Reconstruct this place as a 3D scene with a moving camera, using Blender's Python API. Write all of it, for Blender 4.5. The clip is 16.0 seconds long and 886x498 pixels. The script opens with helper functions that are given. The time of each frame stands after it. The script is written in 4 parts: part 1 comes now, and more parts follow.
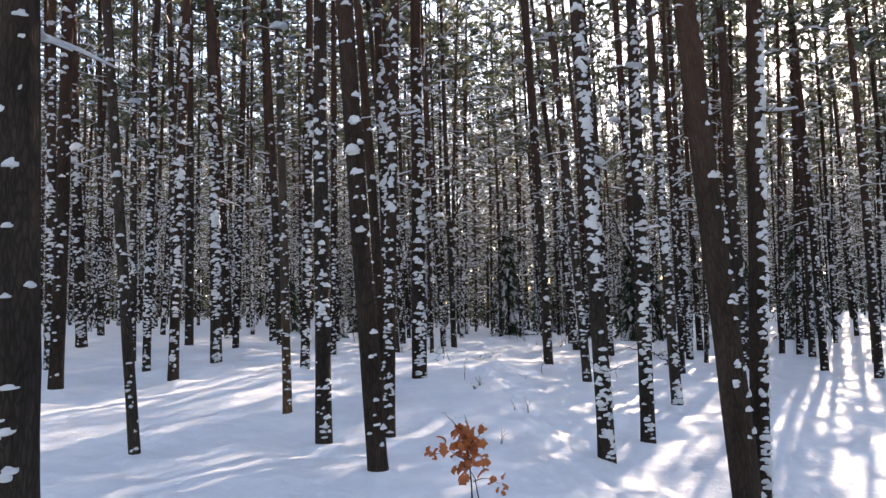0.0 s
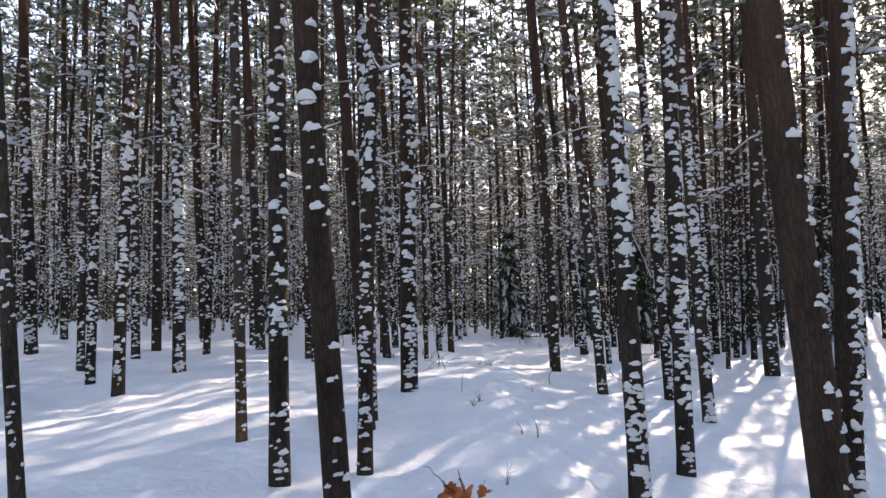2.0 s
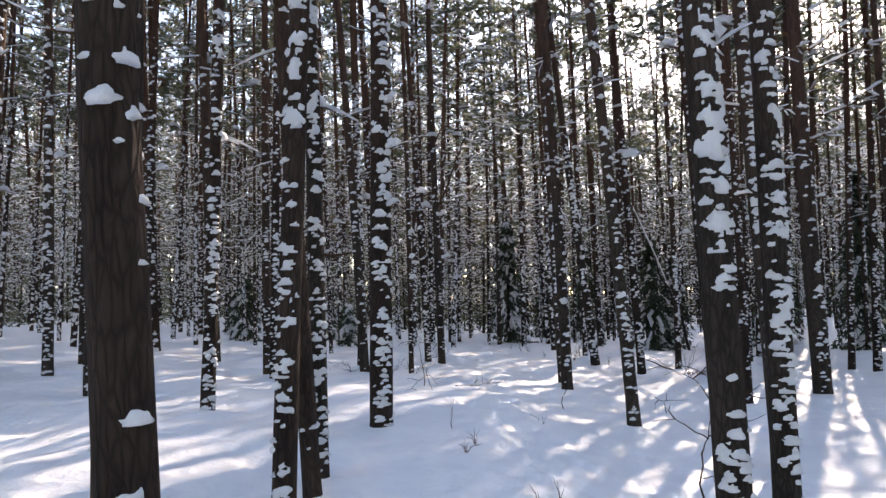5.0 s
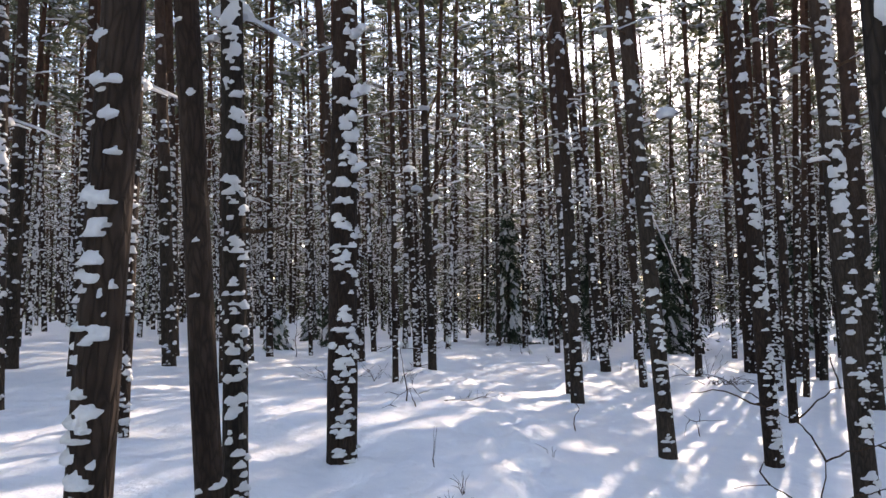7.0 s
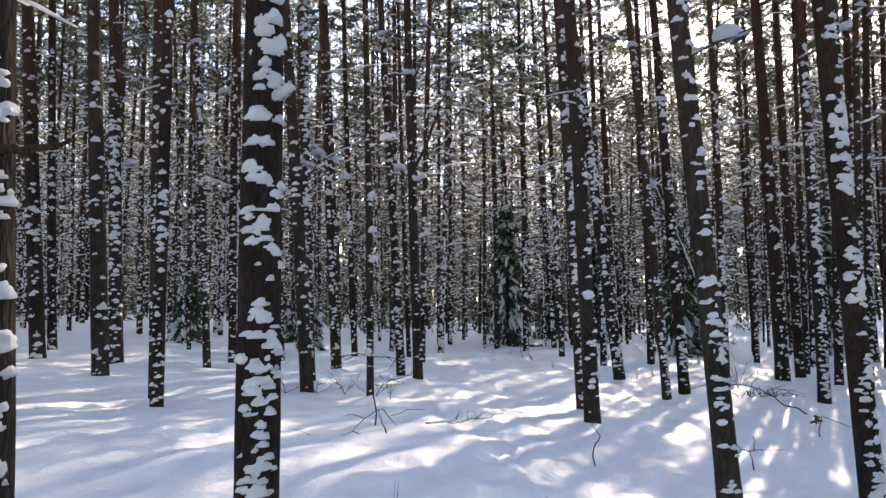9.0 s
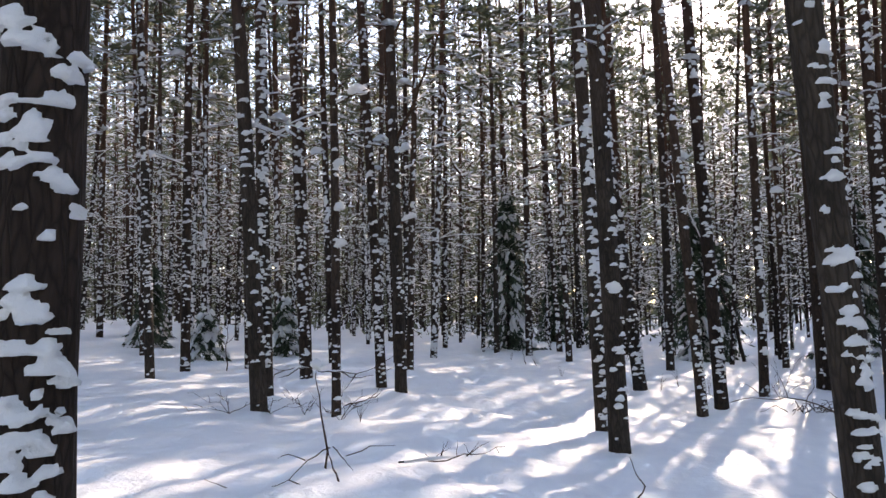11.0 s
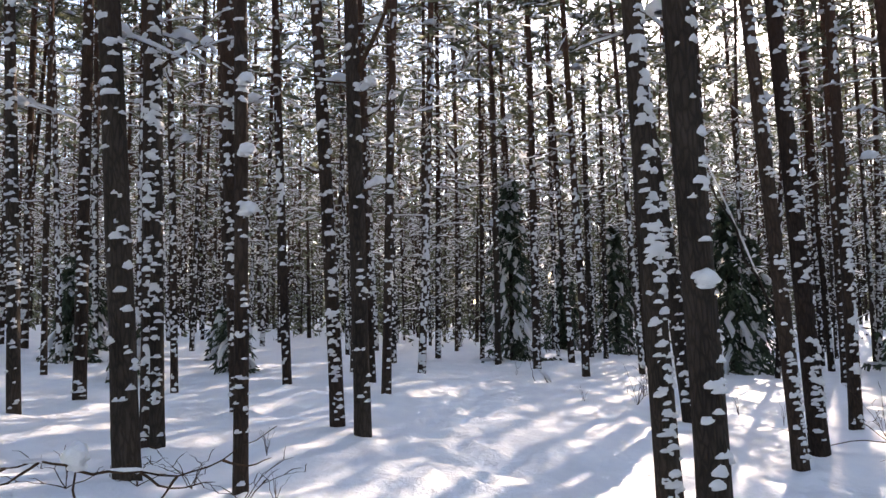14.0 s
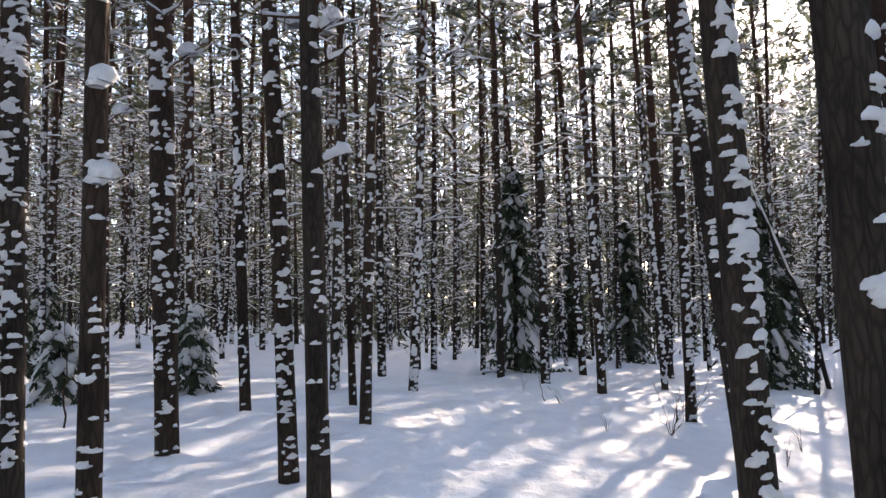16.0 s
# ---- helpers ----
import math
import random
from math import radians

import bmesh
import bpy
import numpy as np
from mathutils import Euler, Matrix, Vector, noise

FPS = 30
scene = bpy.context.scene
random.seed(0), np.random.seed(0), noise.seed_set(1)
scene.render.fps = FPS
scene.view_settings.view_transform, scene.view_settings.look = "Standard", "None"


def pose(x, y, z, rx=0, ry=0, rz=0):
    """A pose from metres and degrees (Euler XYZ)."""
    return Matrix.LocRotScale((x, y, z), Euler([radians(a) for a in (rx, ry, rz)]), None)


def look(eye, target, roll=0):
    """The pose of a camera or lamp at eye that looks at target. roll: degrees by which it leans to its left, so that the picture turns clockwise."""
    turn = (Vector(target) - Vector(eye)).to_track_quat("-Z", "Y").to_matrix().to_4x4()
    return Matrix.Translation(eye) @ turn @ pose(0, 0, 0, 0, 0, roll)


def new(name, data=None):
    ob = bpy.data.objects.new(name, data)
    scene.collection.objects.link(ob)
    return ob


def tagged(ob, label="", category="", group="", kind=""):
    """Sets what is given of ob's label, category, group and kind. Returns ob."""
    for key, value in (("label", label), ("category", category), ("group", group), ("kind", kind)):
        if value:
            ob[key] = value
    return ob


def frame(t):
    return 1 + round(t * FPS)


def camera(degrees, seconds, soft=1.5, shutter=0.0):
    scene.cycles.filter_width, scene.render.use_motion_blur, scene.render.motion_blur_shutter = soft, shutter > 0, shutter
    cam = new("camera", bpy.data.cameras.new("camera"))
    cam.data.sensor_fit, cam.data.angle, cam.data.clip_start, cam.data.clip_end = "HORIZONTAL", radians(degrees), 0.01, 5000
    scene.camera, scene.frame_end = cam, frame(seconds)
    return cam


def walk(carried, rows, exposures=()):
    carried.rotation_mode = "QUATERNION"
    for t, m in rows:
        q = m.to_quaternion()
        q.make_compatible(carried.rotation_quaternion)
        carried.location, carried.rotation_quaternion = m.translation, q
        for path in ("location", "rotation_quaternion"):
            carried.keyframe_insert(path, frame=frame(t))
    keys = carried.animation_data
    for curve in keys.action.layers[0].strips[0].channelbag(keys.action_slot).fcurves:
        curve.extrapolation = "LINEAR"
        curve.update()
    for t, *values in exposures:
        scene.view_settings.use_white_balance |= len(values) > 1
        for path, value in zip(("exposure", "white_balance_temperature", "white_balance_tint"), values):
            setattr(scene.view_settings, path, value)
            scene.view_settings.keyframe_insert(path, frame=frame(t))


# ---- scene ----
EXPOSURE, KELVIN, TINT = 2.37, 7900, 22
SKY, SUN = 0.15, 2.6
cam = camera(65.0, 16.0)
# metres to one unit of the plan in which the places below are given
UNIT = 0.86
PATH = [
    (0, (0.207, 0.337, 1.573), (0.199, 2.33, 1.736), -1.17),
    (0.5, (0.244, 0.892, 1.576), (0.235, 2.886, 1.739), -1.22),
    (1, (0.267, 1.427, 1.582), (0.26, 3.42, 1.746), -1.22),
    (1.5, (0.29, 1.956, 1.599), (0.283, 3.95, 1.761), -1.22),
    (2, (0.304, 2.49, 1.608), (0.298, 4.484, 1.77), -1.22),
    (2.5, (0.313, 3.015, 1.62), (0.31, 5.009, 1.781), -1.27),
    (3, (0.318, 3.555, 1.632), (0.32, 5.548, 1.796), -1.32),
    (3.5, (0.336, 4.091, 1.651), (0.342, 6.084, 1.816), -1.37),
    (4, (0.369, 4.64, 1.664), (0.377, 6.633, 1.83), -1.37),
    (6.5, (0.621, 7.58, 1.68), (0.625, 9.573, 1.839), -0.72),
    (7, (0.668, 8.18, 1.687), (0.674, 10.174, 1.844), -0.67),
    (7.5, (0.725, 8.778, 1.696), (0.732, 10.772, 1.85), -0.67),
    (8, (0.787, 9.4, 1.698), (0.795, 11.394, 1.848), -0.67),
    (8.5, (0.852, 10.066, 1.675), (0.859, 12.06, 1.827), -0.62),
    (9, (0.916, 10.722, 1.623), (0.924, 12.716, 1.781), -0.67),
    (11.5, (1.161, 13.833, 1.541), (1.17, 15.827, 1.704), -0.87),
    (12, (1.202, 14.456, 1.524), (1.211, 16.449, 1.688), -0.97),
    (12.5, (1.238, 15.072, 1.514), (1.249, 17.065, 1.678), -0.97),
    (13, (1.27, 15.685, 1.515), (1.284, 17.678, 1.681), -0.97),
    (13.5, (1.309, 16.284, 1.533), (1.323, 18.277, 1.7), -0.97),
    (14, (1.351, 16.866, 1.561), (1.363, 18.859, 1.732), -0.97),
    (14.5, (1.383, 17.445, 1.594), (1.395, 19.437, 1.765), -0.97),
    (15, (1.41, 18.015, 1.629), (1.422, 20.008, 1.801), -0.92),
    (15.5, (1.441, 18.57, 1.665), (1.453, 20.563, 1.837), -0.87),
    (16, (1.475, 19.105, 1.695), (1.486, 21.098, 1.868), -0.87),
]
walk(cam, [(t, look(Vector(eye) * UNIT, Vector(target) * UNIT, roll)) for t, eye, target, roll in PATH], exposures=[(0.0, EXPOSURE - 0.11, KELVIN, TINT), (16.0, EXPOSURE + 0.15, KELVIN, TINT)])

# ---- daylight: a low winter sun ahead and to the right, clear sky ----
SUN_AZIMUTH, SUN_HEIGHT = 29.5, 23.0
world = bpy.data.worlds.new("winter_sky")
scene.world = world
world.use_nodes = True
wn = world.node_tree
sky = wn.nodes.new("ShaderNodeTexSky")
sky.sky_type, sky.sun_disc = "NISHITA", False
sky.sun_elevation, sky.sun_rotation = radians(SUN_HEIGHT), radians(SUN_AZIMUTH)
sky.air_density, sky.dust_density, sky.ozone_density = 1.0, 0.35, 1.6
wn.nodes["Background"].inputs["Strength"].default_value = SKY
wn.links.new(sky.outputs[0], wn.nodes["Background"].inputs["Color"])
sun_data = bpy.data.lights.new("sun", "SUN")
sun_data.energy, sun_data.angle, sun_data.color = SUN, radians(0.45), (1.0, 0.94, 0.85)
sun = new("sun", sun_data)
away = Vector((math.sin(radians(SUN_AZIMUTH)) * math.cos(radians(SUN_HEIGHT)),
               math.cos(radians(SUN_AZIMUTH)) * math.cos(radians(SUN_HEIGHT)), math.sin(radians(SUN_HEIGHT))))
sun.matrix_world = look(away * 60, (0, 0, 0))


# ---- materials ----
def material(name, rough=0.8):
    m = bpy.data.materials.new(name)
    m.use_nodes = True
    p = m.node_tree.nodes["Principled BSDF"]
    p.inputs["Roughness"].default_value = rough
    return m, m.node_tree, p


def node(tree, kind, **values):
    n = tree.nodes.new(kind)
    for key, value in values.items():
        n.inputs[key].default_value = value
    return n


def ramp(tree, fac, stops):
    n = tree.nodes.new("ShaderNodeValToRGB")
    while len(n.color_ramp.elements) < len(stops):
        n.color_ramp.elements.new(0.5)
    for e, (at, c) in zip(n.color_ramp.elements, stops):
        e.position, e.color = at, (*c, 1)
    tree.links.new(fac, n.inputs[0])
    return n.outputs[0]


def mix(tree, kind, a, b, fac):
    n = tree.nodes.new("ShaderNodeMix")
    n.data_type, n.blend_type = "RGBA", kind
    for value, at in ((fac, 0), (a, 6), (b, 7)):
        if hasattr(value, "is_linked"):
            tree.links.new(value, n.inputs[at])
        else:
            n.inputs[at].default_value = value
    return n.outputs[2]


def coords(tree, scale=(1, 1, 1)):
    c, m = tree.nodes.new("ShaderNodeTexCoord"), tree.nodes.new("ShaderNodeMapping")
    m.inputs["Scale"].default_value = scale
    tree.links.new(c.outputs["Object"], m.inputs[0])
    return m.outputs[0]


def noise_tex(tree, at, scale, detail=4.0, rough=0.55):
    n = node(tree, "ShaderNodeTexNoise", Scale=scale, Detail=detail, Roughness=rough)
    tree.links.new(at, n.inputs["Vector"])
    return n.outputs[0]


def bump(tree, p, height, strength, distance):
    b = node(tree, "ShaderNodeBump", Strength=strength, Distance=distance)
    tree.links.new(height, b.inputs["Height"])
    old = p.inputs["Normal"].links
    if old:
        tree.links.new(old[0].from_socket, b.inputs["Normal"])
    tree.links.new(b.outputs[0], p.inputs["Normal"])


def snow_material(name, fine, coarse, white=1.0, through_light=0.0):
    m, t, p = material(name, 0.55)
    at = coords(t)
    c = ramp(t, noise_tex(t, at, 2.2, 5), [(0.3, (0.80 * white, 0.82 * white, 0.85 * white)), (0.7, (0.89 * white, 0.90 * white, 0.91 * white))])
    t.links.new(c, p.inputs["Base Color"])
    bump(t, p, noise_tex(t, at, 7.0, 5), 0.5, coarse)
    bump(t, p, noise_tex(t, at, 70.0, 3), 0.4, fine)
    p.inputs["Specular IOR Level"].default_value = 0.3
    if through_light:
        tr = t.nodes.new("ShaderNodeBsdfTranslucent")
        t.links.new(c, tr.inputs[0])
        mixer = node(t, "ShaderNodeMixShader", Fac=through_light)
        t.links.new(p.outputs[0], mixer.inputs[1])
        t.links.new(tr.outputs[0], mixer.inputs[2])
        t.links.new(mixer.outputs[0], t.nodes["Material Output"].inputs[0])
    return m


def bark_material(name, low, ridge, high, change=(3.5, 9.0)):
    m, t, p = material(name, 0.92)
    at = coords(t, (1, 1, 0.22))
    v = node(t, "ShaderNodeTexVoronoi", Scale=26.0)
    v.feature = "DISTANCE_TO_EDGE"
    warp = mix(t, "ADD", at, noise_tex(t, at, 9.0, 3), 0.08)
    t.links.new(warp, v.inputs["Vector"])
    plates = ramp(t, v.outputs[0], [(0.0, (0, 0, 0)), (0.22, (1, 1, 1))])
    tone = ramp(t, noise_tex(t, at, 5.0, 6), [(0.3, low), (0.7, ridge)])
    base = mix(t, "MULTIPLY", tone, plates, 0.45)
    whole = t.nodes.new("ShaderNodeTexCoord")
    split = t.nodes.new("ShaderNodeSeparateXYZ")
    t.links.new(whole.outputs["Object"], split.inputs[0])
    up = node(t, "ShaderNodeMapRange")
    for key, value in (("From Min", change[0]), ("From Max", change[1])):
        up.inputs[key].default_value = value
    t.links.new(split.outputs[2], up.inputs["Value"])
    flaky = ramp(t, noise_tex(t, coords(t, (1, 1, 0.4)), 11.0, 5), [(0.35, tuple(c * 0.55 for c in high)), (0.7, high)])
    base = mix(t, "MIX", base, flaky, up.outputs[0])
    info = t.nodes.new("ShaderNodeObjectInfo")
    shift = ramp(t, info.outputs["Random"], [(0.0, (0.75, 0.72, 0.72)), (1.0, (1.2, 1.15, 1.1))])
    base = mix(t, "MULTIPLY", base, shift, 1.0)
    t.links.new(base, p.inputs["Base Color"])
    bump(t, p, v.outputs[0], 0.9, 0.03)
    bump(t, p, noise_tex(t, at, 60.0, 3), 0.5, 0.008)
    p.inputs["Specular IOR Level"].default_value = 0.15
    return m


def leaf_material(name, dark, light, translucent=0.25, rough=0.6):
    m, t, p = material(name, rough)
    g = t.nodes.new("ShaderNodeNewGeometry")
    c = ramp(t, g.outputs["Random Per Island"], [(0.0, dark), (1.0, light)])
    t.links.new(c, p.inputs["Base Color"])
    tr = t.nodes.new("ShaderNodeBsdfTranslucent")
    t.links.new(c, tr.inputs[0])
    mixer = node(t, "ShaderNodeMixShader", Fac=translucent)
    t.links.new(p.outputs[0], mixer.inputs[1])
    t.links.new(tr.outputs[0], mixer.inputs[2])
    t.links.new(mixer.outputs[0], t.nodes["Material Output"].inputs[0])
    return m


SNOW_GROUND = snow_material("snow_ground", 0.012, 0.06)
# clump snow is greyer than ground snow: its shade is put into the colour
SNOW_CLUMP_SHADED = snow_material("snow_clump_shaded", 0.012, 0.05, 0.72)
SNOW_LOOSE = snow_material("loose_snow", 0.006, 0.03, 0.95, 0.48)
BARK = bark_material("pine_bark", (0.023, 0.016, 0.013), (0.060, 0.043, 0.034), (0.115, 0.062, 0.042))
BARK_GREY = bark_material("grey_bark", (0.025, 0.020, 0.017), (0.062, 0.050, 0.041), (0.10, 0.060, 0.044))
BARK_BROWN = bark_material("peeling_brown_bark", (0.05, 0.032, 0.02), (0.17, 0.105, 0.06), (0.075, 0.058, 0.046), (0.9, 1.9))
TWIG = bark_material("twig_bark", (0.045, 0.028, 0.018), (0.11, 0.07, 0.045), (0.17, 0.09, 0.05))
NEEDLES = leaf_material("pine_needles", (0.07, 0.08, 0.05), (0.19, 0.20, 0.125), 0.5)
SPRUCE = leaf_material("spruce_needles", (0.015, 0.03, 0.016), (0.04, 0.065, 0.03), 0.12)
OAK = leaf_material("dry_oak_leaf", (0.34, 0.085, 0.03), (0.62, 0.21, 0.075), 0.4)


# ---- mesh helpers ----
def mesh_of(name, verts, faces, mat, smooth=True):
    me = bpy.data.meshes.new(name)
    me.from_pydata(verts, [], faces)
    me.materials.append(mat)
    if smooth:
        me.polygons.foreach_set("use_smooth", [True] * len(me.polygons))
    me.update()
    return me


def part(name, me, parent, label="", kind=""):
    ob = new(name, me)
    ob.parent = parent
    return tagged(ob, label=label, kind=kind)


def tube(verts, faces, points, radii, sides):
    """A tapered tube along points, closed at its end."""
    first = len(verts)
    for i, (c, r) in enumerate(zip(points, radii)):
        way = (points[min(i + 1, len(points) - 1)] - points[max(i - 1, 0)]).normalized()
        side = way.cross(Vector((0.31, 0.9, 0.2))).normalized()
        other = way.cross(side)
        for k in range(sides):
            a = 2 * math.pi * k / sides
            verts.append(c + (side * math.cos(a) + other * math.sin(a)) * r)
    for i in range(len(points) - 1):
        for k in range(sides):
            a, b = first + i * sides + k, first + i * sides + (k + 1) % sides
            faces.append((a, b, b + sides, a + sides))
    faces.append(tuple(range(len(verts) - sides, len(verts))))


def lump(verts, faces, c, size, rng, sides=6):
    """A soft clump of snow: a flattened dome with an uneven rim."""
    first = len(verts)
    verts.append(c + Vector((0, 0, size.z)))
    turn = rng.random() * 6.28
    for ring, (out, up) in enumerate(((0.62, 0.72), (1.0, 0.05), (0.7, -0.28))):
        for k in range(sides):
            a = turn + 2 * math.pi * k / sides
            w = out * rng.uniform(0.75, 1.2)
            verts.append(c + Vector((math.cos(a) * size.x * w, math.sin(a) * size.y * w, size.z * (up + rng.uniform(-0.1, 0.1)))))
    for k in range(sides):
        n = (k + 1) % sides
        faces.append((first, first + 1 + k, first + 1 + n))
        for ring in range(2):
            a, b = first + 1 + ring * sides + k, first + 1 + ring * sides + n
            faces.append((a, a + sides, b + sides, b))
    faces.append(tuple(first + 1 + 2 * sides + k for k in range(sides)))


def smooth_step(u):
    u = min(1.0, max(0.0, u))
    return u * u * (3 - 2 * u)


# ---- ground ----
def land(x, y):
    """The lie of the snow, without its small relief."""
    z = 0.06 - 0.45 * smooth_step((17.5 - y) / 9.0) - 0.32 * smooth_step((x - 1.0) / 2.5) * smooth_step((27 - y) / 7)
    z -= 0.08 * smooth_step((-x - 3) / 2) * smooth_step((22 - y) / 5)
    z += 1.1 * smooth_step((x - 8.5 - 0.12 * max(0.0, y - 20)) / 14.0)
    return z - 0.057 * (min(14.0, max(-16.0, x)) - 0.75)


def relief(x, y):
    """Drifts, hollows and the trodden line."""
    z = 0.05 * noise.noise(Vector((x * 0.35, y * 0.35, 3.1))) + 0.045 * noise.noise(Vector((x * 1.1, y * 0.9, 7.7)))
    z += 0.032 * noise.noise(Vector((x * 2.3, y * 2.0, 1.3))) + 0.020 * noise.noise(Vector((x * 5.2, y * 4.8, 4.3)))
    trail = 1.6 + 0.35 * math.sin(y * 0.21) + 0.02 * (y - 15)
    d = abs(x - trail)
    if d < 1.3:
        z -= 0.10 * smooth_step(1 - d / 1.3) * smooth_step(1.9 * abs(noise.noise(Vector((x * 2.6, y * 2.2, 9.4)))) + 0.1)
    z -= 0.10 * max(0.0, noise.noise(Vector((x * 3.6, y * 3.2, 12.0))) - 0.28)
    return z


# ---- the stand of pines ----
STAND = []


def stand(x, y, radius, lean_x, lean_y, snow, rise=0.0):
    """A pine: its foot, radius, lean, how much snow its bark holds (1 to 3), and how far the snow rises at its foot."""
    STAND.append((x, y, radius, lean_x, lean_y, snow, rise))


stand(-3.37, 6.16, 0.187, -0.023, -0.014, 0, 0.00)
stand(-6.88, 13.00, 0.123, 0.008, 0.004, 1, 0.00)
stand(-8.15, 15.02, 0.101, -0.006, -0.003, 3, 0.00)
stand(-9.98, 19.78, 0.150, -0.042, -0.002, 2, 0.02)
stand(-3.64, 8.98, 0.066, -0.074, 0.002, 2, 0.01)
stand(-6.31, 15.48, 0.086, 0.017, -0.001, 3, -0.04)
stand(-5.41, 14.66, 0.104, 0.018, 0.001, 3, -0.02)
stand(-7.80, 21.99, 0.132, -0.016, 0.002, 1, -0.04)
stand(-5.67, 18.12, 0.144, -0.030, -0.001, 3, -0.07)
stand(-6.05, 20.97, 0.092, 0.029, -0.001, 2, 0.01)
stand(-6.19, 26.07, 0.146, -0.023, 0.002, 2, -0.04)
stand(-2.40, 11.71, 0.073, -0.010, -0.002, 2, 0.00)
stand(-1.55, 10.23, 0.112, 0.004, -0.002, 2, -0.03)
stand(-0.61, 8.39, 0.116, -0.060, 0.001, 1, 0.06)
stand(-0.69, 10.80, 0.088, 0.016, 0.051, 3, -0.08)
stand(-0.43, 15.86, 0.163, -0.004, -0.001, 2, -0.05)
stand(3.32, 21.99, 0.128, -0.033, 0.013, 1, 0.09)
stand(3.53, 17.20, 0.107, -0.064, 0.013, 2, 0.10)
stand(2.53, 10.85, 0.126, -0.030, -0.027, 3, -0.08)
stand(3.51, 12.16, 0.123, 0.016, -0.001, 3, -0.03)
stand(5.18, 15.74, 0.118, -0.007, 0.045, 3, -0.14)
stand(3.74, 8.81, 0.169, -0.077, -0.000, 1, -0.04)
stand(4.07, 9.24, 0.117, 0.033, -0.000, 3, 0.01)
stand(11.94, 22.30, 0.115, -0.026, 0.014, 2, 0.00)
stand(13.20, 25.43, 0.121, 0.002, -0.001, 2, 0.00)
stand(12.52, 20.50, 0.122, -0.011, 0.007, 2, 0.00)
stand(-12.10, 25.12, 0.110, -0.011, -0.006, 2, 0.00)
stand(-7.41, 17.23, 0.084, 0.001, 0.000, 3, 0.00)
stand(-3.45, 21.46, 0.092, -0.004, -0.001, 2, 0.00)
stand(11.09, 28.70, 0.106, 0.028, -0.012, 2, 0.00)
stand(11.43, 27.99, 0.103, 0.031, -0.013, 2, 0.00)
stand(-0.89, 13.04, 0.096, -0.072, -0.009, 0, -0.10)
stand(-0.91, 13.62, 0.098, -0.022, -0.033, 3, -0.08)
stand(-7.35, 19.69, 0.103, -0.021, -0.001, 3, 0.00)
stand(-1.66, 24.24, 0.111, -0.008, -0.001, 3, 0.00)
stand(5.27, 27.92, 0.141, -0.087, 0.015, 2, -0.08)
stand(11.87, 29.00, 0.108, 0.013, -0.006, 2, 0.00)
stand(9.82, 23.14, 0.216, -0.022, 0.001, 1, -0.01)
stand(13.15, 27.58, 0.102, 0.029, -0.016, 2, 0.00)
stand(13.37, 26.64, 0.116, 0.022, -0.013, 2, 0.00)
stand(-3.05, 16.30, 0.105, 0.011, -0.001, 3, -0.06)
stand(-0.30, 22.70, 0.061, -0.008, -0.009, 2, -0.02)
stand(0.05, 25.73, 0.088, -0.041, -0.002, 3, 0.04)
stand(0.43, 25.13, 0.099, -0.011, -0.000, 1, 0.02)
stand(5.01, 17.48, 0.110, -0.033, 0.002, 3, 0.03)
stand(7.16, 21.23, 0.082, -0.010, 0.005, 2, 0.00)
stand(8.99, 24.27, 0.067, 0.025, -0.012, 2, 0.00)
stand(-3.14, 20.76, 0.092, -0.000, -0.008, 2, -0.06)
stand(-4.20, 26.07, 0.081, -0.055, -0.005, 3, -0.02)
stand(-1.47, 26.79, 0.098, -0.032, -0.002, 2, 0.02)
stand(5.51, 25.10, 0.089, -0.056, 0.002, 3, -0.07)
stand(6.12, 25.82, 0.119, -0.034, -0.006, 2, -0.06)
stand(11.05, 30.55, 0.128, -0.010, 0.005, 1, 0.00)
stand(-7.75, 25.83, 0.159, -0.047, -0.027, 1, 0.00)
stand(-8.55, 27.81, 0.104, -0.030, -0.017, 2, 0.00)
stand(-5.31, 23.57, 0.150, -0.057, -0.001, 1, 0.01)
stand(-1.48, 23.28, 0.117, -0.068, -0.013, 1, -0.03)
stand(8.70, 25.04, 0.116, -0.010, 0.006, 3, 0.00)
stand(12.09, 30.40, 0.080, 0.023, -0.013, 2, 0.00)
stand(12.03, 35.42, 0.100, 0.011, -0.005, 2, 0.00)
stand(-4.07, 27.47, 0.094, 0.002, 0.000, 2, -0.01)
stand(-1.57, 24.16, 0.075, -0.024, 0.010, 3, 0.08)
stand(-1.49, 26.75, 0.104, -0.046, -0.004, 2, -0.02)
stand(3.49, 23.57, 0.118, -0.041, 0.015, 3, -0.06)
stand(7.54, 32.89, 0.116, -0.009, -0.001, 1, 0.02)
stand(7.94, 28.09, 0.098, 0.001, 0.001, 3, -0.09)
stand(10.17, 29.79, 0.187, -0.016, 0.000, 1, -0.03)
stand(11.69, 31.42, 0.085, 0.019, -0.011, 2, 0.00)
stand(0.41, 28.97, 0.079, 0.035, 0.001, 2, 0.03)
stand(-1.40, 29.49, 0.082, -0.033, -0.007, 2, 0.07)
stand(-5.97, 29.87, 0.055, -0.013, -0.007, 2, 0.00)
stand(3.97, 35.94, 0.111, -0.007, -0.000, 2, -0.01)
stand(3.06, 37.68, 0.095, -0.005, 0.000, 1, 0.00)
stand(-3.22, 28.97, 0.062, -0.029, -0.001, 3, -0.10)
stand(5.45, 30.35, 0.085, -0.003, -0.002, 3, 0.01)
stand(8.01, 39.31, 0.155, -0.012, -0.000, 1, -0.03)
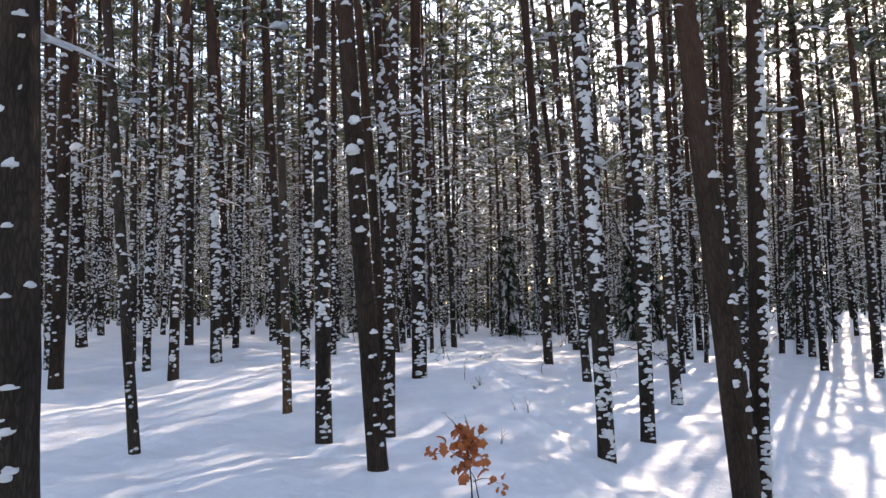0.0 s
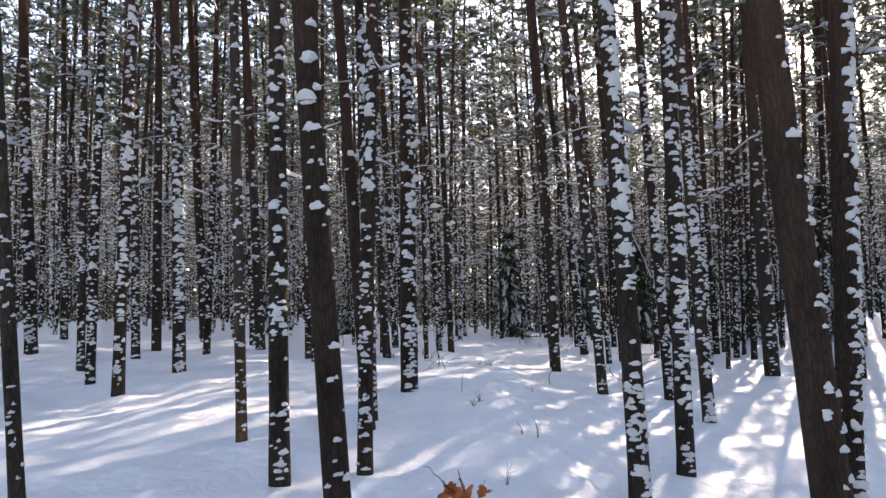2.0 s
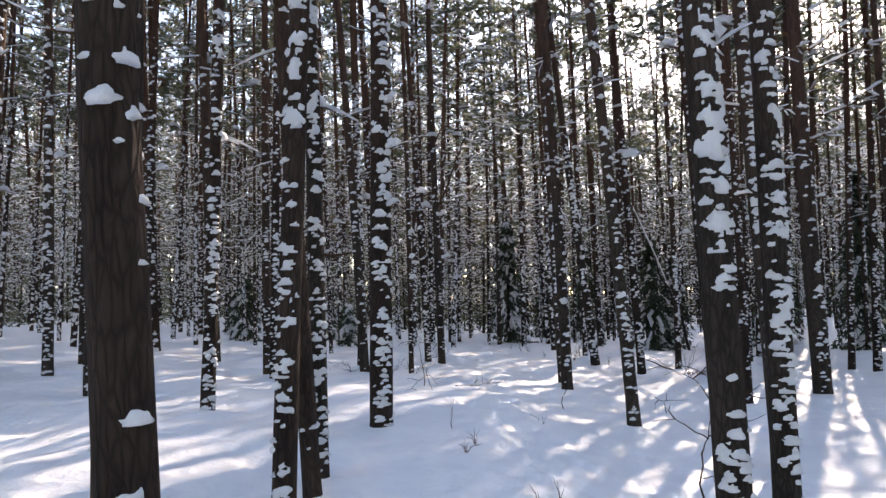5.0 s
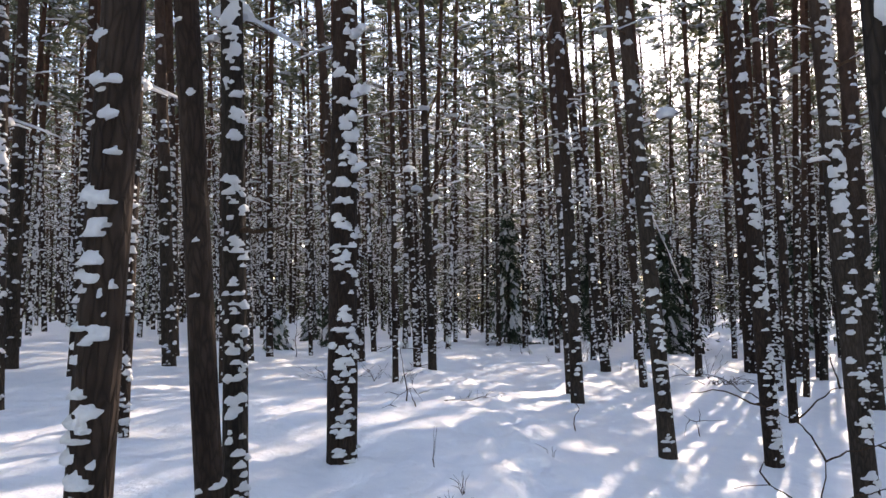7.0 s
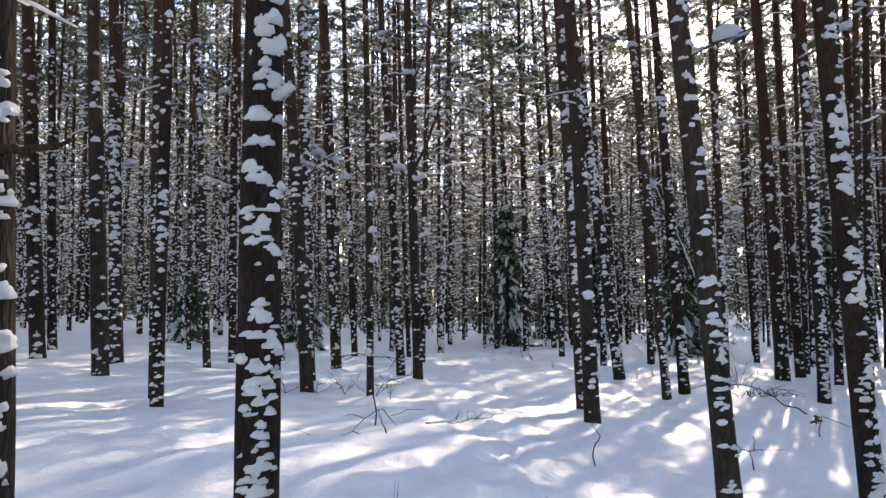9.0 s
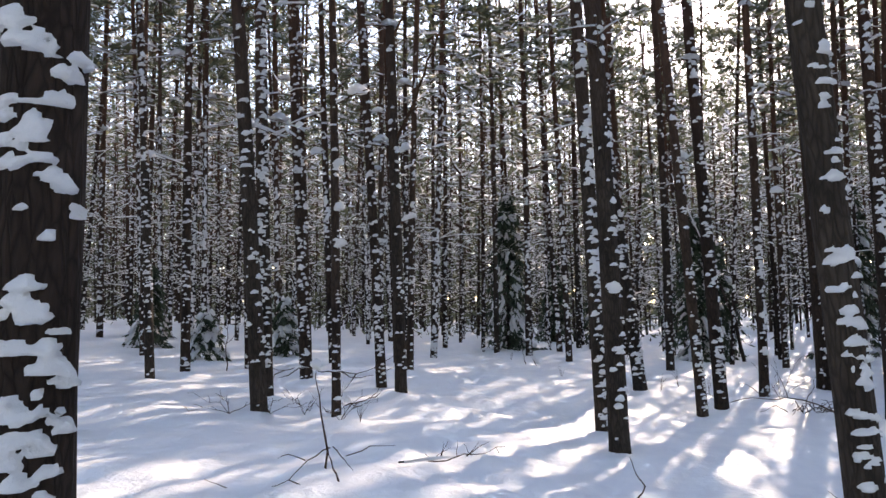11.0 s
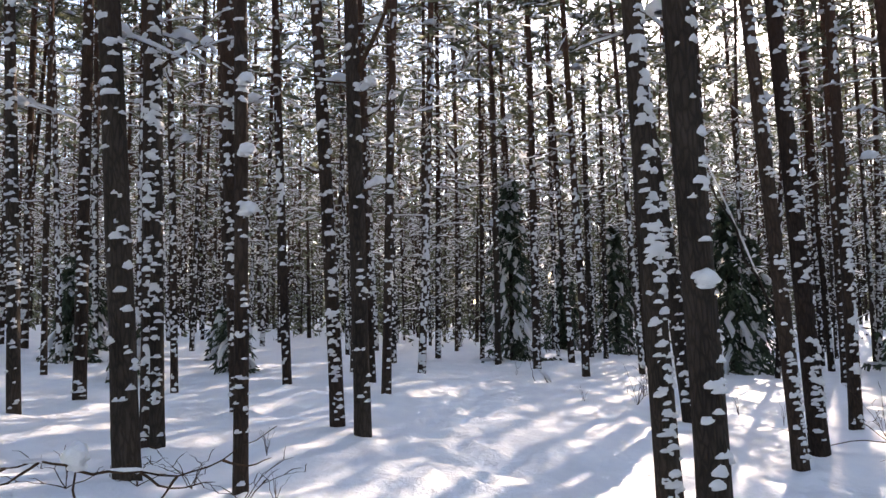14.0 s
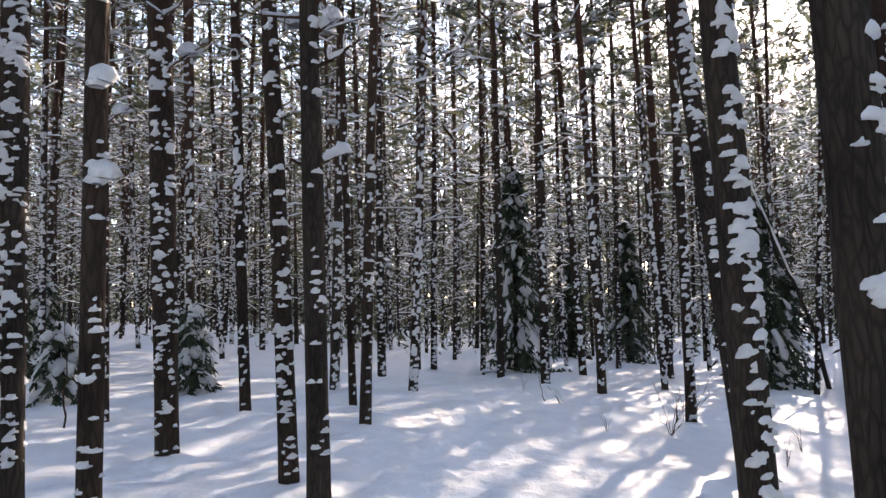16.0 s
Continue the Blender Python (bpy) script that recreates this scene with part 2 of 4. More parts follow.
stand(-0.03, 31.15, 0.063, -0.021, -0.003, 2, 0.00)
stand(0.04, 36.22, 0.104, -0.005, -0.000, 2, 0.00)
stand(0.82, 39.28, 0.073, 0.004, 0.000, 2, 0.00)
stand(1.27, 39.51, 0.091, 0.005, 0.000, 2, 0.00)
stand(1.96, 43.41, 0.069, 0.009, -0.000, 2, 0.00)
stand(2.68, 39.24, 0.073, 0.012, -0.001, 2, 0.00)
stand(7.43, 42.63, 0.086, 0.020, -0.005, 2, 0.00)
stand(7.10, 43.66, 0.109, 0.011, -0.002, 1, 0.00)
stand(-4.20, 35.17, 0.065, -0.028, -0.010, 2, 0.00)


def trunk_line(h, bend, phase):
    """The trunk's axis at height h, in the tree's own upright."""
    return Vector((bend * math.sin(h * 0.23 + phase) - bend * math.sin(phase), bend * 0.6 * (math.sin(h * 0.19 + 2 * phase) - math.sin(2 * phase)), h))


def trunk_radius(h, radius, height):
    return radius * (1.0 - 0.62 * (h / height)) * (1 + 0.12 * math.exp(-(h + 0.1) * 4.0)) + 0.003


def trunk_mesh(radius, height, bend, phase, mat, sides=12):
    verts, faces = [], []
    levels = [-0.3, 0.0, 0.15, 0.4, 0.8, 1.3, 2.0, 2.8, 3.7, 4.8, 6.0, 7.5, 9.0, 11.0, 13.0, 15.5, 18.0]
    levels = [h for h in levels if h < height - 1] + [height]
    for i, h in enumerate(levels):
        c = trunk_line(h, bend, phase)
        r = trunk_radius(max(h, 0), radius, height)
        for k in range(sides):
            a = 2 * math.pi * k / sides
            w = r * (1 + 0.09 * noise.noise(Vector((math.cos(a) * 1.4, math.sin(a) * 1.4, h * 1.3 + phase * 9))))
            verts.append(c + Vector((math.cos(a) * w, math.sin(a) * w, 0)))
    for i in range(len(levels) - 1):
        for k in range(sides):
            a, b = i * sides + k, i * sides + (k + 1) % sides
            faces.append((a, b, b + sides, a + sides))
    faces.append(tuple(range(len(verts) - sides, len(verts))))
    return mesh_of("trunk", verts, faces, mat)


WIND = 0.32


def bark_snow_mesh(radius, height, bend, phase, amount, rng, top=8.0, fine=0.021, turn=0.0):
    """Snow blown on to the windward side of the trunk: lumpy heaped pads, close low down and sparse higher up."""
    verts, faces, span = [], [], 1.3
    seed, rough = rng.uniform(0, 90), rng.uniform(1.2, 2.2) + 0.5 * amount
    face = -math.pi / 2 + WIND + turn + rng.uniform(-0.2, 0.2)
    cols = max(5, int(2 * span * radius / (fine * 1.15)))
    levels, h = [], 0.02
    while h < top:
        levels.append(h)
        h += fine * (1.0 if h < 3.5 else 1.5)
    hs, arcs = np.array(levels)[:, None], (np.linspace(-1, 1, cols + 1) * span * radius)[None, :]
    field = np.full((len(levels), cols + 1), -1.0)
    for _ in range(int((4, 13, 34, 60)[amount] * top * radius / 0.12)):
        h = rng.uniform(0.05, top)
        crowd = 0.68 + 0.8 * noise.noise(Vector((seed, h * 1.5, 2.0))) + 0.5 * noise.noise(Vector((seed, h * 4.5, 9.0)))
        if rng.random() > crowd / (1 + max(0.0, h - rough) * 0.22):
            continue
        big = 1.0 + 0.5 * smooth_step((h - 1.5) / 2) * rng.random()
        wide = max(fine * 1.1, rng.uniform(0.018, 0.075) * math.sqrt(radius / 0.12) * big)
        high = max(fine * 1.1, wide * rng.uniform(0.35, 0.75))
        arc = max(-0.85, min(0.85, rng.gauss(0, 0.46))) * span * radius
        near = slice(*np.searchsorted(hs[:, 0], (h - high, h + high * 1.1)))
        x, y = (arcs - arc) / wide, (hs[near] - h) / high
        heap = 1 - x ** 2 * (1 + 1.3 * np.maximum(y, 0)) - np.where(y > 0, y ** 2, (y / 0.45) ** 2)
        field[near] = np.maximum(field[near], heap)
    for j, h in enumerate(levels):
        r = trunk_radius(h, radius, height)
        axis = trunk_line(h, bend, phase)
        for k in range(cols + 1):
            a, v = face + (2 * k / cols - 1) * span, field[j, k]
            if v > -0.9:
                arc = arcs[0, k]
                v += 0.65 * noise.noise(Vector((arc * 24 + seed, h * 40, 5.0))) + 0.4 * noise.noise(Vector((arc * 60, h * 75 + seed, 8.0)))
            field[j, k] = v
            out = r + 0.002 + (min(0.032, 0.013 + 0.095 * r) * min(1.0, v / 0.8) ** 0.6 if v > 0 else max(-0.02, v * 0.08))
            verts.append(axis + Vector((math.cos(a) * out, math.sin(a) * out, -0.35 * (out - r))))
    alive, w, keep, used = (field > 0).ravel(), cols + 1, {}, []
    for j in range(len(levels) - 1):
        for k in range(cols):
            q = (j * w + k, j * w + k + 1, j * w + w + k + 1, j * w + w + k)
            if any(alive[i] for i in q):
                for i in q:
                    if i not in keep:
                        keep[i] = len(used)
                        used.append(verts[i])
                faces.append(tuple(keep[i] for i in q))
    return mesh_of("bark_snow", used, faces, SNOW_CLUMP_SHADED)


def branch_points(root, yaw, rise, length, droop, rng, steps=5):
    pts, c = [root], root.copy()
    for i in range(steps):
        u = (i + 1) / steps
        yaw += rng.uniform(-0.25, 0.25)
        slope = rise - droop * u + rng.uniform(-0.12, 0.12)
        c = c + Vector((math.cos(yaw) * math.cos(slope), math.sin(yaw) * math.cos(slope), math.sin(slope))) * (length / steps)
        pts.append(c.copy())
    return pts


def limb_meshes(rng, height, radius, bend, phase, crown_from, bare):
    """Bare limbs and twigs below the crown, needle sprays above, and the snow that lies on both."""
    wood_v, wood_f, snow_v, snow_f, leaf_v, leaf_f = [], [], [], [], [], []

    def snow_along(pts, size, chance):
        """A slab of snow along the top of a limb, broken here and there."""
        run = []
        for i, p in enumerate(pts + [None]):
            if p is not None and rng.random() < chance:
                s = size * rng.uniform(0.7, 1.35) * (1.0 if i < len(pts) - 1 else 0.6)
                run.append((p + Vector((0, 0, s * 0.75)), s))
                continue
            if len(run) > 1:
                tube(snow_v, snow_f, [run[0][0]] + [q for q, _ in run] + [run[-1][0] + Vector((0.01, 0.01, 0))], [0.006] + [q for _, q in run] + [0.006], 3)
            run = []

    def spray(c, way, size):
        for _ in range(3 if bare > 1 else 7):
            d = (way * 0.7 + Vector((rng.gauss(0, 0.6), rng.gauss(0, 0.6), rng.gauss(0.15, 0.5)))).normalized()
            s = d.cross(Vector((rng.gauss(0, 1), rng.gauss(0, 1), rng.gauss(0, 1)))).normalized() * size * (0.20 if bare > 1 else 0.10)
            n = len(leaf_v)
            leaf_v.extend((c + s, c - s, c + d * size - s * 0.4, c + d * size + s * 0.4))
            leaf_f.append((n, n + 1, n + 2, n + 3))

    # dead limbs
    h = rng.uniform(3.0, 4.5) + (1.0 if bare > 1 else 0.0)
    while h < crown_from:
        yaw = rng.uniform(0, 6.28)
        pts = branch_points(trunk_line(h, bend, phase), yaw, rng.uniform(-0.1, 0.45), rng.uniform(0.3, 1.5) * (0.5 + h / crown_from * 0.6), rng.uniform(-0.3, 0.5), rng, 4)
        tube(wood_v, wood_f, pts, [0.018, 0.014, 0.010, 0.007, 0.004], 3)
        if rng.random() < 0.6:
            snow_along(pts, rng.uniform(0.014, 0.032), 0.7)
        if rng.random() < 0.25:
            s = rng.uniform(0.07, 0.13)
            lump(snow_v, snow_f, pts[rng.choice((0, 1, 2))] + Vector((0, 0, s * 0.3)), Vector((s * 1.5, s * 1.2, s)), rng, 6)
        for p in pts[1:-1]:
            if rng.random() < 0.45:
                tw = branch_points(p, yaw + rng.choice((-1, 1)) * rng.uniform(0.5, 1.1), rng.uniform(-0.3, 0.6), rng.uniform(0.25, 0.8), 0.2, rng, 2)
                tube(wood_v, wood_f, tw, [0.008, 0.006, 0.003], 3)
                snow_along(tw, 0.02, 0.75)
        h += rng.uniform(0.3, 1.0) * (bare if h < 7 else 0.85)
    # live crown
    h = crown_from
    while h < height - 0.3:
        u = (h - crown_from) / (height - crown_from)
        yaw = rng.uniform(0, 6.28)
        length = (0.6 + 1.2 * math.sin(math.pi * min(1, 0.25 + 0.75 * u))) * rng.uniform(0.6, 1.15)
        pts = branch_points(trunk_line(h, bend, phase), yaw, rng.uniform(0.1, 0.6) + 0.3 * u, length, rng.uniform(0.2, 0.7), rng, 4)
        tube(wood_v, wood_f, pts, [0.028, 0.020, 0.014, 0.009, 0.004], 3)
        snow_along(pts, 0.045, 0.6)
        for i in range(2, 5):
            p = pts[i]
            way = (pts[i] - pts[i - 1]).normalized()
            for _ in range(3):
                tip = p + way * rng.uniform(-0.1, 0.3) + Vector((rng.gauss(0, 0.2), rng.gauss(0, 0.2), rng.gauss(0.05, 0.12)))
                spray(tip, way, rng.uniform(0.2, 0.36))
                if rng.random() < 0.24:
                    s = rng.uniform(0.07, 0.14)
                    lump(snow_v, snow_f, tip + Vector((0, 0, 0.04)), Vector((s * 1.4, s * 1.4, s * 0.6)), rng, 4)
        h += rng.uniform(0.32, 0.66)
    return (mesh_of("deadwood", wood_v, wood_f, TWIG), mesh_of("limb_snow", snow_v, snow_f, SNOW_LOOSE), mesh_of("needles", leaf_v, leaf_f, NEEDLES, False))


PINE_LABELS = {
    0: "dark bare pine trunk almost free of snow",
    1: "dark pine trunk with few snow pads, standing in snow",
    2: "pine with patchy snow stuck to its dark bark",
    3: "pine with bark thickly plastered with white snow",
}
VARIANTS = []
for i in range(8):
    rng = random.Random(40 + i)
    tall = rng.uniform(17.5, 21.5)
    above = tall * rng.uniform(0.52, 0.62)
    VARIANTS.append((tall, limb_meshes(rng, tall, 0.12, 0.05, i * 0.8, above, 2.2), i * 0.8, limb_meshes(rng, tall, 0.12, 0.05, i * 0.8, above * 0.82, 0.8)))


# pines whose snow sits further round the trunk
SNOW_TURN = {13: 0.15, 14: -0.45, 16: 0.35, 21: 0.75, 22: 0.35, 63: 0.2}


def pine(index, x, y, radius, lean_x, lean_y, snow, rise):
    rng = random.Random(900 + index)
    tall, limbs, phase, _ = VARIANTS[index % 8]
    root = new("pine_tree")
    root.empty_display_size = 0.3
    tilt = Vector((0, 0, 1)).rotation_difference(Vector((lean_x, lean_y, 1)).normalized()).to_matrix().to_4x4()
    root.matrix_world = Matrix.Translation((x, y, land(x, y) + relief(x, y) + rise - 0.02)) @ tilt
    tagged(root, PINE_LABELS[snow], "pine tree", "pines of the stand")
    mat = BARK_BROWN if abs(x + 2.4) < 0.05 and abs(y - 11.71) < 0.05 else rng.choice((BARK, BARK, BARK_GREY))
    part("trunk", trunk_mesh(radius, tall, 0.05, phase, mat), root)
    part("bark_snow", bark_snow_mesh(radius, tall, 0.05, phase, snow, rng, 7.5, 0.018 if y < 28 else 0.03, SNOW_TURN.get(index, 0.0)), root, "white snow pads frozen to the bark", "stuff")
    part("deadwood", limbs[0], root, "", "stuff")
    part("limb_snow", limbs[1], root, "white snow lying on the limbs", "stuff")
    part("crown", limbs[2], root, "sparse green pine needles", "stuff")
    return root


PINES = [pine(index, *row) for index, row in enumerate(STAND)]

# pines further off and to the sides, out of reach of the walk
rng = random.Random(5)
MODELS = []
for i in range(8):
    tall, _, phase, limbs = VARIANTS[i]
    MODELS.append([trunk_mesh(0.088, tall, 0.05, phase, BARK if i % 3 else BARK_GREY, 8),
                   bark_snow_mesh(0.088, tall, 0.05, phase, 2 + i % 2, rng, 7.5, 0.042), *limbs])
taken = [(row[0], row[1]) for row in STAND]


def free(x, y):
    gap = 1.5 if y > 30 else 1.9
    return all((x - a) ** 2 + (y - b) ** 2 > gap * gap for a, b in taken)


def outside_walk(x, y):
    """Not on the clear ground along the walk, whose own pines stand above."""
    half = 3.0 + 0.62 * max(0.0, y)
    if y < 26:
        return not (-min(half, 9.5) < x < min(half, 12.5)) or y < -3
    if y < 33:
        return not (-5.5 < x < 9.0)
    return not (0.9 < x < 3.4 and y < 46)


pool = []
for _ in range(5200):
    x, y = rng.uniform(-48, 56), rng.uniform(-14, 80)
    if not (outside_walk(x, y) and free(x, y)) or (abs(x) > 16 + 0.72 * max(0, y) and not (x > 0 and y > 0)):
        continue
    taken.append((x, y))
    pool.append((x, y))
pool.sort(key=lambda p: math.hypot(p[0] - 1, p[1] - 22) if p[1] > 0 else 60)
for count, (x, y) in enumerate(pool[:212]):
    meshes = MODELS[count % 8]
    root = new("pine_tree")
    root.empty_display_size = 0.3
    s = rng.uniform(0.7, 1.15)
    root.matrix_world = pose(x, y, land(x, y) + relief(x, y) - 0.05, rng.gauss(0, 1.5), rng.gauss(0, 1.5), rng.uniform(-25, 25)) @ Matrix.Diagonal((s, s, rng.uniform(0.92, 1.1), 1))
    tagged(root, "tall snow-flecked pine deep in the stand", "pine tree", "pines of the stand")
    for name, me in zip(("trunk", "bark_snow", "deadwood", "limb_snow", "crown"), meshes):
        part(name, me, root, "", "" if name == "trunk" else "stuff")


# ---- the woods behind, in one piece ----
def far_woods(places):
    verts, faces, slots = [], [], []

    def quad(a, b, c, d, slot):
        n = len(verts)
        verts.extend((a, b, c, d))
        faces.append((n, n + 1, n + 2, n + 3))
        slots.append(slot)

    def flake(c, size, slot, flat=1.0, broad=(0.10, 0.22)):
        u = Vector((rng.gauss(0, 1), rng.gauss(0, 1), rng.gauss(0, 1) * flat)).normalized()
        v = u.cross(Vector((rng.gauss(0, 1), rng.gauss(0, 1), rng.gauss(0, 1)))).normalized() * size * rng.uniform(*broad)
        u = u * size
        quad(c - u - v * 0.5, c - u * 0.2 + v, c + u + v * 0.4, c + u * 0.1 - v, slot)

    for x, y in places:
        z0 = land(x, y) - 0.1
        tall, r = rng.uniform(15, 21), rng.uniform(0.05, 0.11)
        lean = Vector((rng.gauss(0, 0.02), rng.gauss(0, 0.02), 1))
        foot = Vector((x, y, z0))
        spruce = rng.random() < 0.16
        if spruce:
            tall = rng.uniform(2.5, 8)
        ring = [(math.cos(a) * r, math.sin(a) * r) for a in (0.2, 1.45, 2.7, 3.95, 5.2)]
        levels = (0, 3.0, 7.0, 12.0, tall) if not spruce else (0, tall)
        for low, high in zip(levels[:-1], levels[1:]):
            for k in range(5):
                (ax, ay), (bx, by) = ring[k], ring[(k + 1) % 5]
                wl, wh = 1 - 0.7 * low / tall, 1 - 0.7 * high / tall
                quad(foot + lean * low + Vector((ax * wl, ay * wl, 0)), foot + lean * low + Vector((bx * wl, by * wl, 0)),
                     foot + lean * high + Vector((bx * wh, by * wh, 0)), foot + lean * high + Vector((ax * wh, ay * wh, 0)), 0)
        if spruce:
            for _ in range(int(26 * tall)):
                u = rng.random() ** 1.4
                a, h = rng.uniform(0, 6.28), 0.15 + u * (tall - 0.2)
                d = (1 - u) * tall * 0.24 * rng.uniform(0.3, 1)
                c = foot + Vector((math.cos(a) * d, math.sin(a) * d, h))
                flake(c, rng.uniform(0.15, 0.32), 1)
                if rng.random() < 0.33:
                    flake(c + Vector((0, 0, 0.06)), rng.uniform(0.12, 0.26), 2, 0.4)
            continue
        h = 0.3
        while h < 8:
            if rng.random() < 0.5:
                w = rng.uniform(0.4, 0.9) * r
                c = foot + lean * h + Vector((rng.uniform(-0.4, 0.4) * r, -r * 1.05, 0))
                t = rng.uniform(0.03, 0.09)
                quad(c + Vector((-w, 0.03, -t)), c + Vector((w, 0.03, -t * 0.6)), c + Vector((w * 0.7, 0, t)), c + Vector((-w * 0.8, 0, t * 0.8)), 2)
            h += rng.uniform(0.12, 0.4)
        for _ in range(24 if y > 20 else 8):
            a, h, d = rng.uniform(0, 6.28), rng.uniform(0.8, 15), rng.uniform(0.3, 1.6)
            root = foot + lean * h
            tip = root + Vector((math.cos(a) * d, math.sin(a) * d, rng.uniform(-0.5, 0.7) * d))
            quad(root, root + Vector((0, 0, -0.03)), tip + Vector((0, 0, -0.012)), tip, 0)
            if rng.random() < 0.7:
                quad(root + Vector((0, 0, 0.05)), root, tip, tip + Vector((0, 0, 0.03)), 2)
        for _ in range(60 if y < 48 else 46):
            u = rng.random()
            a, h = rng.uniform(0, 6.28), tall * (0.40 + 0.62 * u)
            d = (0.5 + 1.5 * math.sin(math.pi * (0.2 + 0.8 * u))) * rng.random() ** 0.5
            c = foot + lean * h + Vector((math.cos(a) * d, math.sin(a) * d, 0))
            flake(c, rng.uniform(0.2, 0.45), 1, 1.0, (0.16, 0.36))
            if rng.random() < 0.6:
                flake(c + Vector((0, 0, 0.08)), rng.uniform(0.16, 0.36), 2, 0.3)
    # young growth and tangled boughs that close the view
    def thicket(count, near, far, low, high, size, white, broad, settle=1.5, clump=0):
        """Sprays and their snow; with clump, that many of them hang together, as in a crown."""
        for i in range(count):
            if not clump or i % clump == 0:
                y = rng.uniform(near, far)
                x = rng.uniform(-0.85 * y - 14, 0.85 * y + 16)
                hub = Vector((x, y, land(x, y) + low + (high - low) * rng.random() ** settle))
            c = hub + Vector((rng.gauss(0, 0.8), rng.gauss(0, 0.8), rng.gauss(0, 0.45))) if clump else hub
            flake(c, rng.uniform(0.5, 1.2) * size * y, rng.choice((0, 1, 1)), 0.8, broad)
            if rng.random() < white:
                flake(c + Vector((0, -0.1, 0.1)), rng.uniform(0.3, 0.8) * size * y, 2, 0.5)

    thicket(17000, 44, 90, 0.0, 8.0, 0.005, 0.2, (0.15, 0.35))
    thicket(28000, 80, 120, 0.0, 26.0, 0.0095, 0.35, (0.16, 0.4), 1.15)
    thicket(28000, 40, 110, 6.0, 23.0, 0.0057, 0.85, (0.12, 0.26), 1.5, 45)
    thicket(21000, 50, 90, 5.0, 24.0, 0.0056, 0.85, (0.08, 0.18), 0.9, 45)
    thicket(20000, 30, 64, 7.5, 21.0, 0.0040, 0.95, (0.09, 0.20), 0.9, 55)
    # close, snow-laden boughs on the sunny side
    for i in range(5000):
        if i % 40 == 0:
            x, y = rng.uniform(9, 36), rng.uniform(27, 58)
            hub = Vector((x, y, land(x, y) + rng.uniform(7.5, 19.5)))
        c = hub + Vector((rng.gauss(0, 0.7), rng.gauss(0, 0.7), rng.gauss(0, 0.35)))
        flake(c, rng.uniform(0.12, 0.30), 1, 0.7, (0.12, 0.28))
        if rng.random() < 0.75:
            flake(c + Vector((0, 0, 0.06)), rng.uniform(0.10, 0.26), 2, 0.35, (0.12, 0.28))
    thicket(9000, 112, 150, 0.0, 20.0, 0.014, 0.1, (0.3, 0.6), 1.3)
    # boughs closing the shaded side
    for i in range(15000):
        if i % 30 == 0:
            y = rng.uniform(30, 66)
            x = rng.uniform(-0.75 * y - 8, 0.12 * y)
            hub = Vector((x, y, land(x, y) + rng.uniform(5.0, 20.0)))
        c = hub + Vector((rng.gauss(0, 0.9), rng.gauss(0, 0.9), rng.gauss(0, 0.5)))
        flake(c, rng.uniform(0.006, 0.012) * y, rng.choice((0, 1, 1)), 0.5, (0.05, 0.16))
        if rng.random() < 0.9:
            flake(c + Vector((0, 0, 0.07)), rng.uniform(0.005, 0.010) * y, 2, 0.3, (0.07, 0.16))
    # unseen sprays beside and behind the walk, added to dim skylight on the pads
    for _ in range(11000):
        a, d = rng.uniform(0.95, 5.33), rng.uniform(19, 42)
        x, y = 1 + math.sin(a) * d, 8 + math.cos(a) * d
        if y > 20 and abs(x) < 17:
            continue
        c = Vector((x, y, land(x, y) + 17 * rng.random() ** 1.2))
        flake(c, rng.uniform(0.18, 0.42), rng.choice((0, 1)), 0.9, (0.16, 0.34))
        if rng.random() < 0.4:
            flake(c + Vector((0, 0, 0.1)), rng.uniform(0.15, 0.35), 2, 0.3)
    me = mesh_of("far_woods", verts, faces, BARK, False)
    me.materials.append(NEEDLES)
    me.materials.append(SNOW_LOOSE)
    me.polygons.foreach_set("material_index", slots)
    return me


behind = pool[212:]
for _ in range(380):
    y = rng.uniform(48, 105)
    x = rng.uniform(-0.8 * y - 12, 0.8 * y + 14)
    behind.append((x, y))
# unseen trees around and behind the start, added to block light from there
for _ in range(200):
    x, y = rng.uniform(-34, 34), rng.uniform(-32, 5)
    if math.hypot(x, y) > 5.5 and (y < -2.5 or abs(x) > 5):
        behind.append((x, y))
for _ in range(160):
    x, y = rng.choice((-1, 1)) * rng.uniform(13, 40), rng.uniform(0, 26)
    behind.append((x, y))


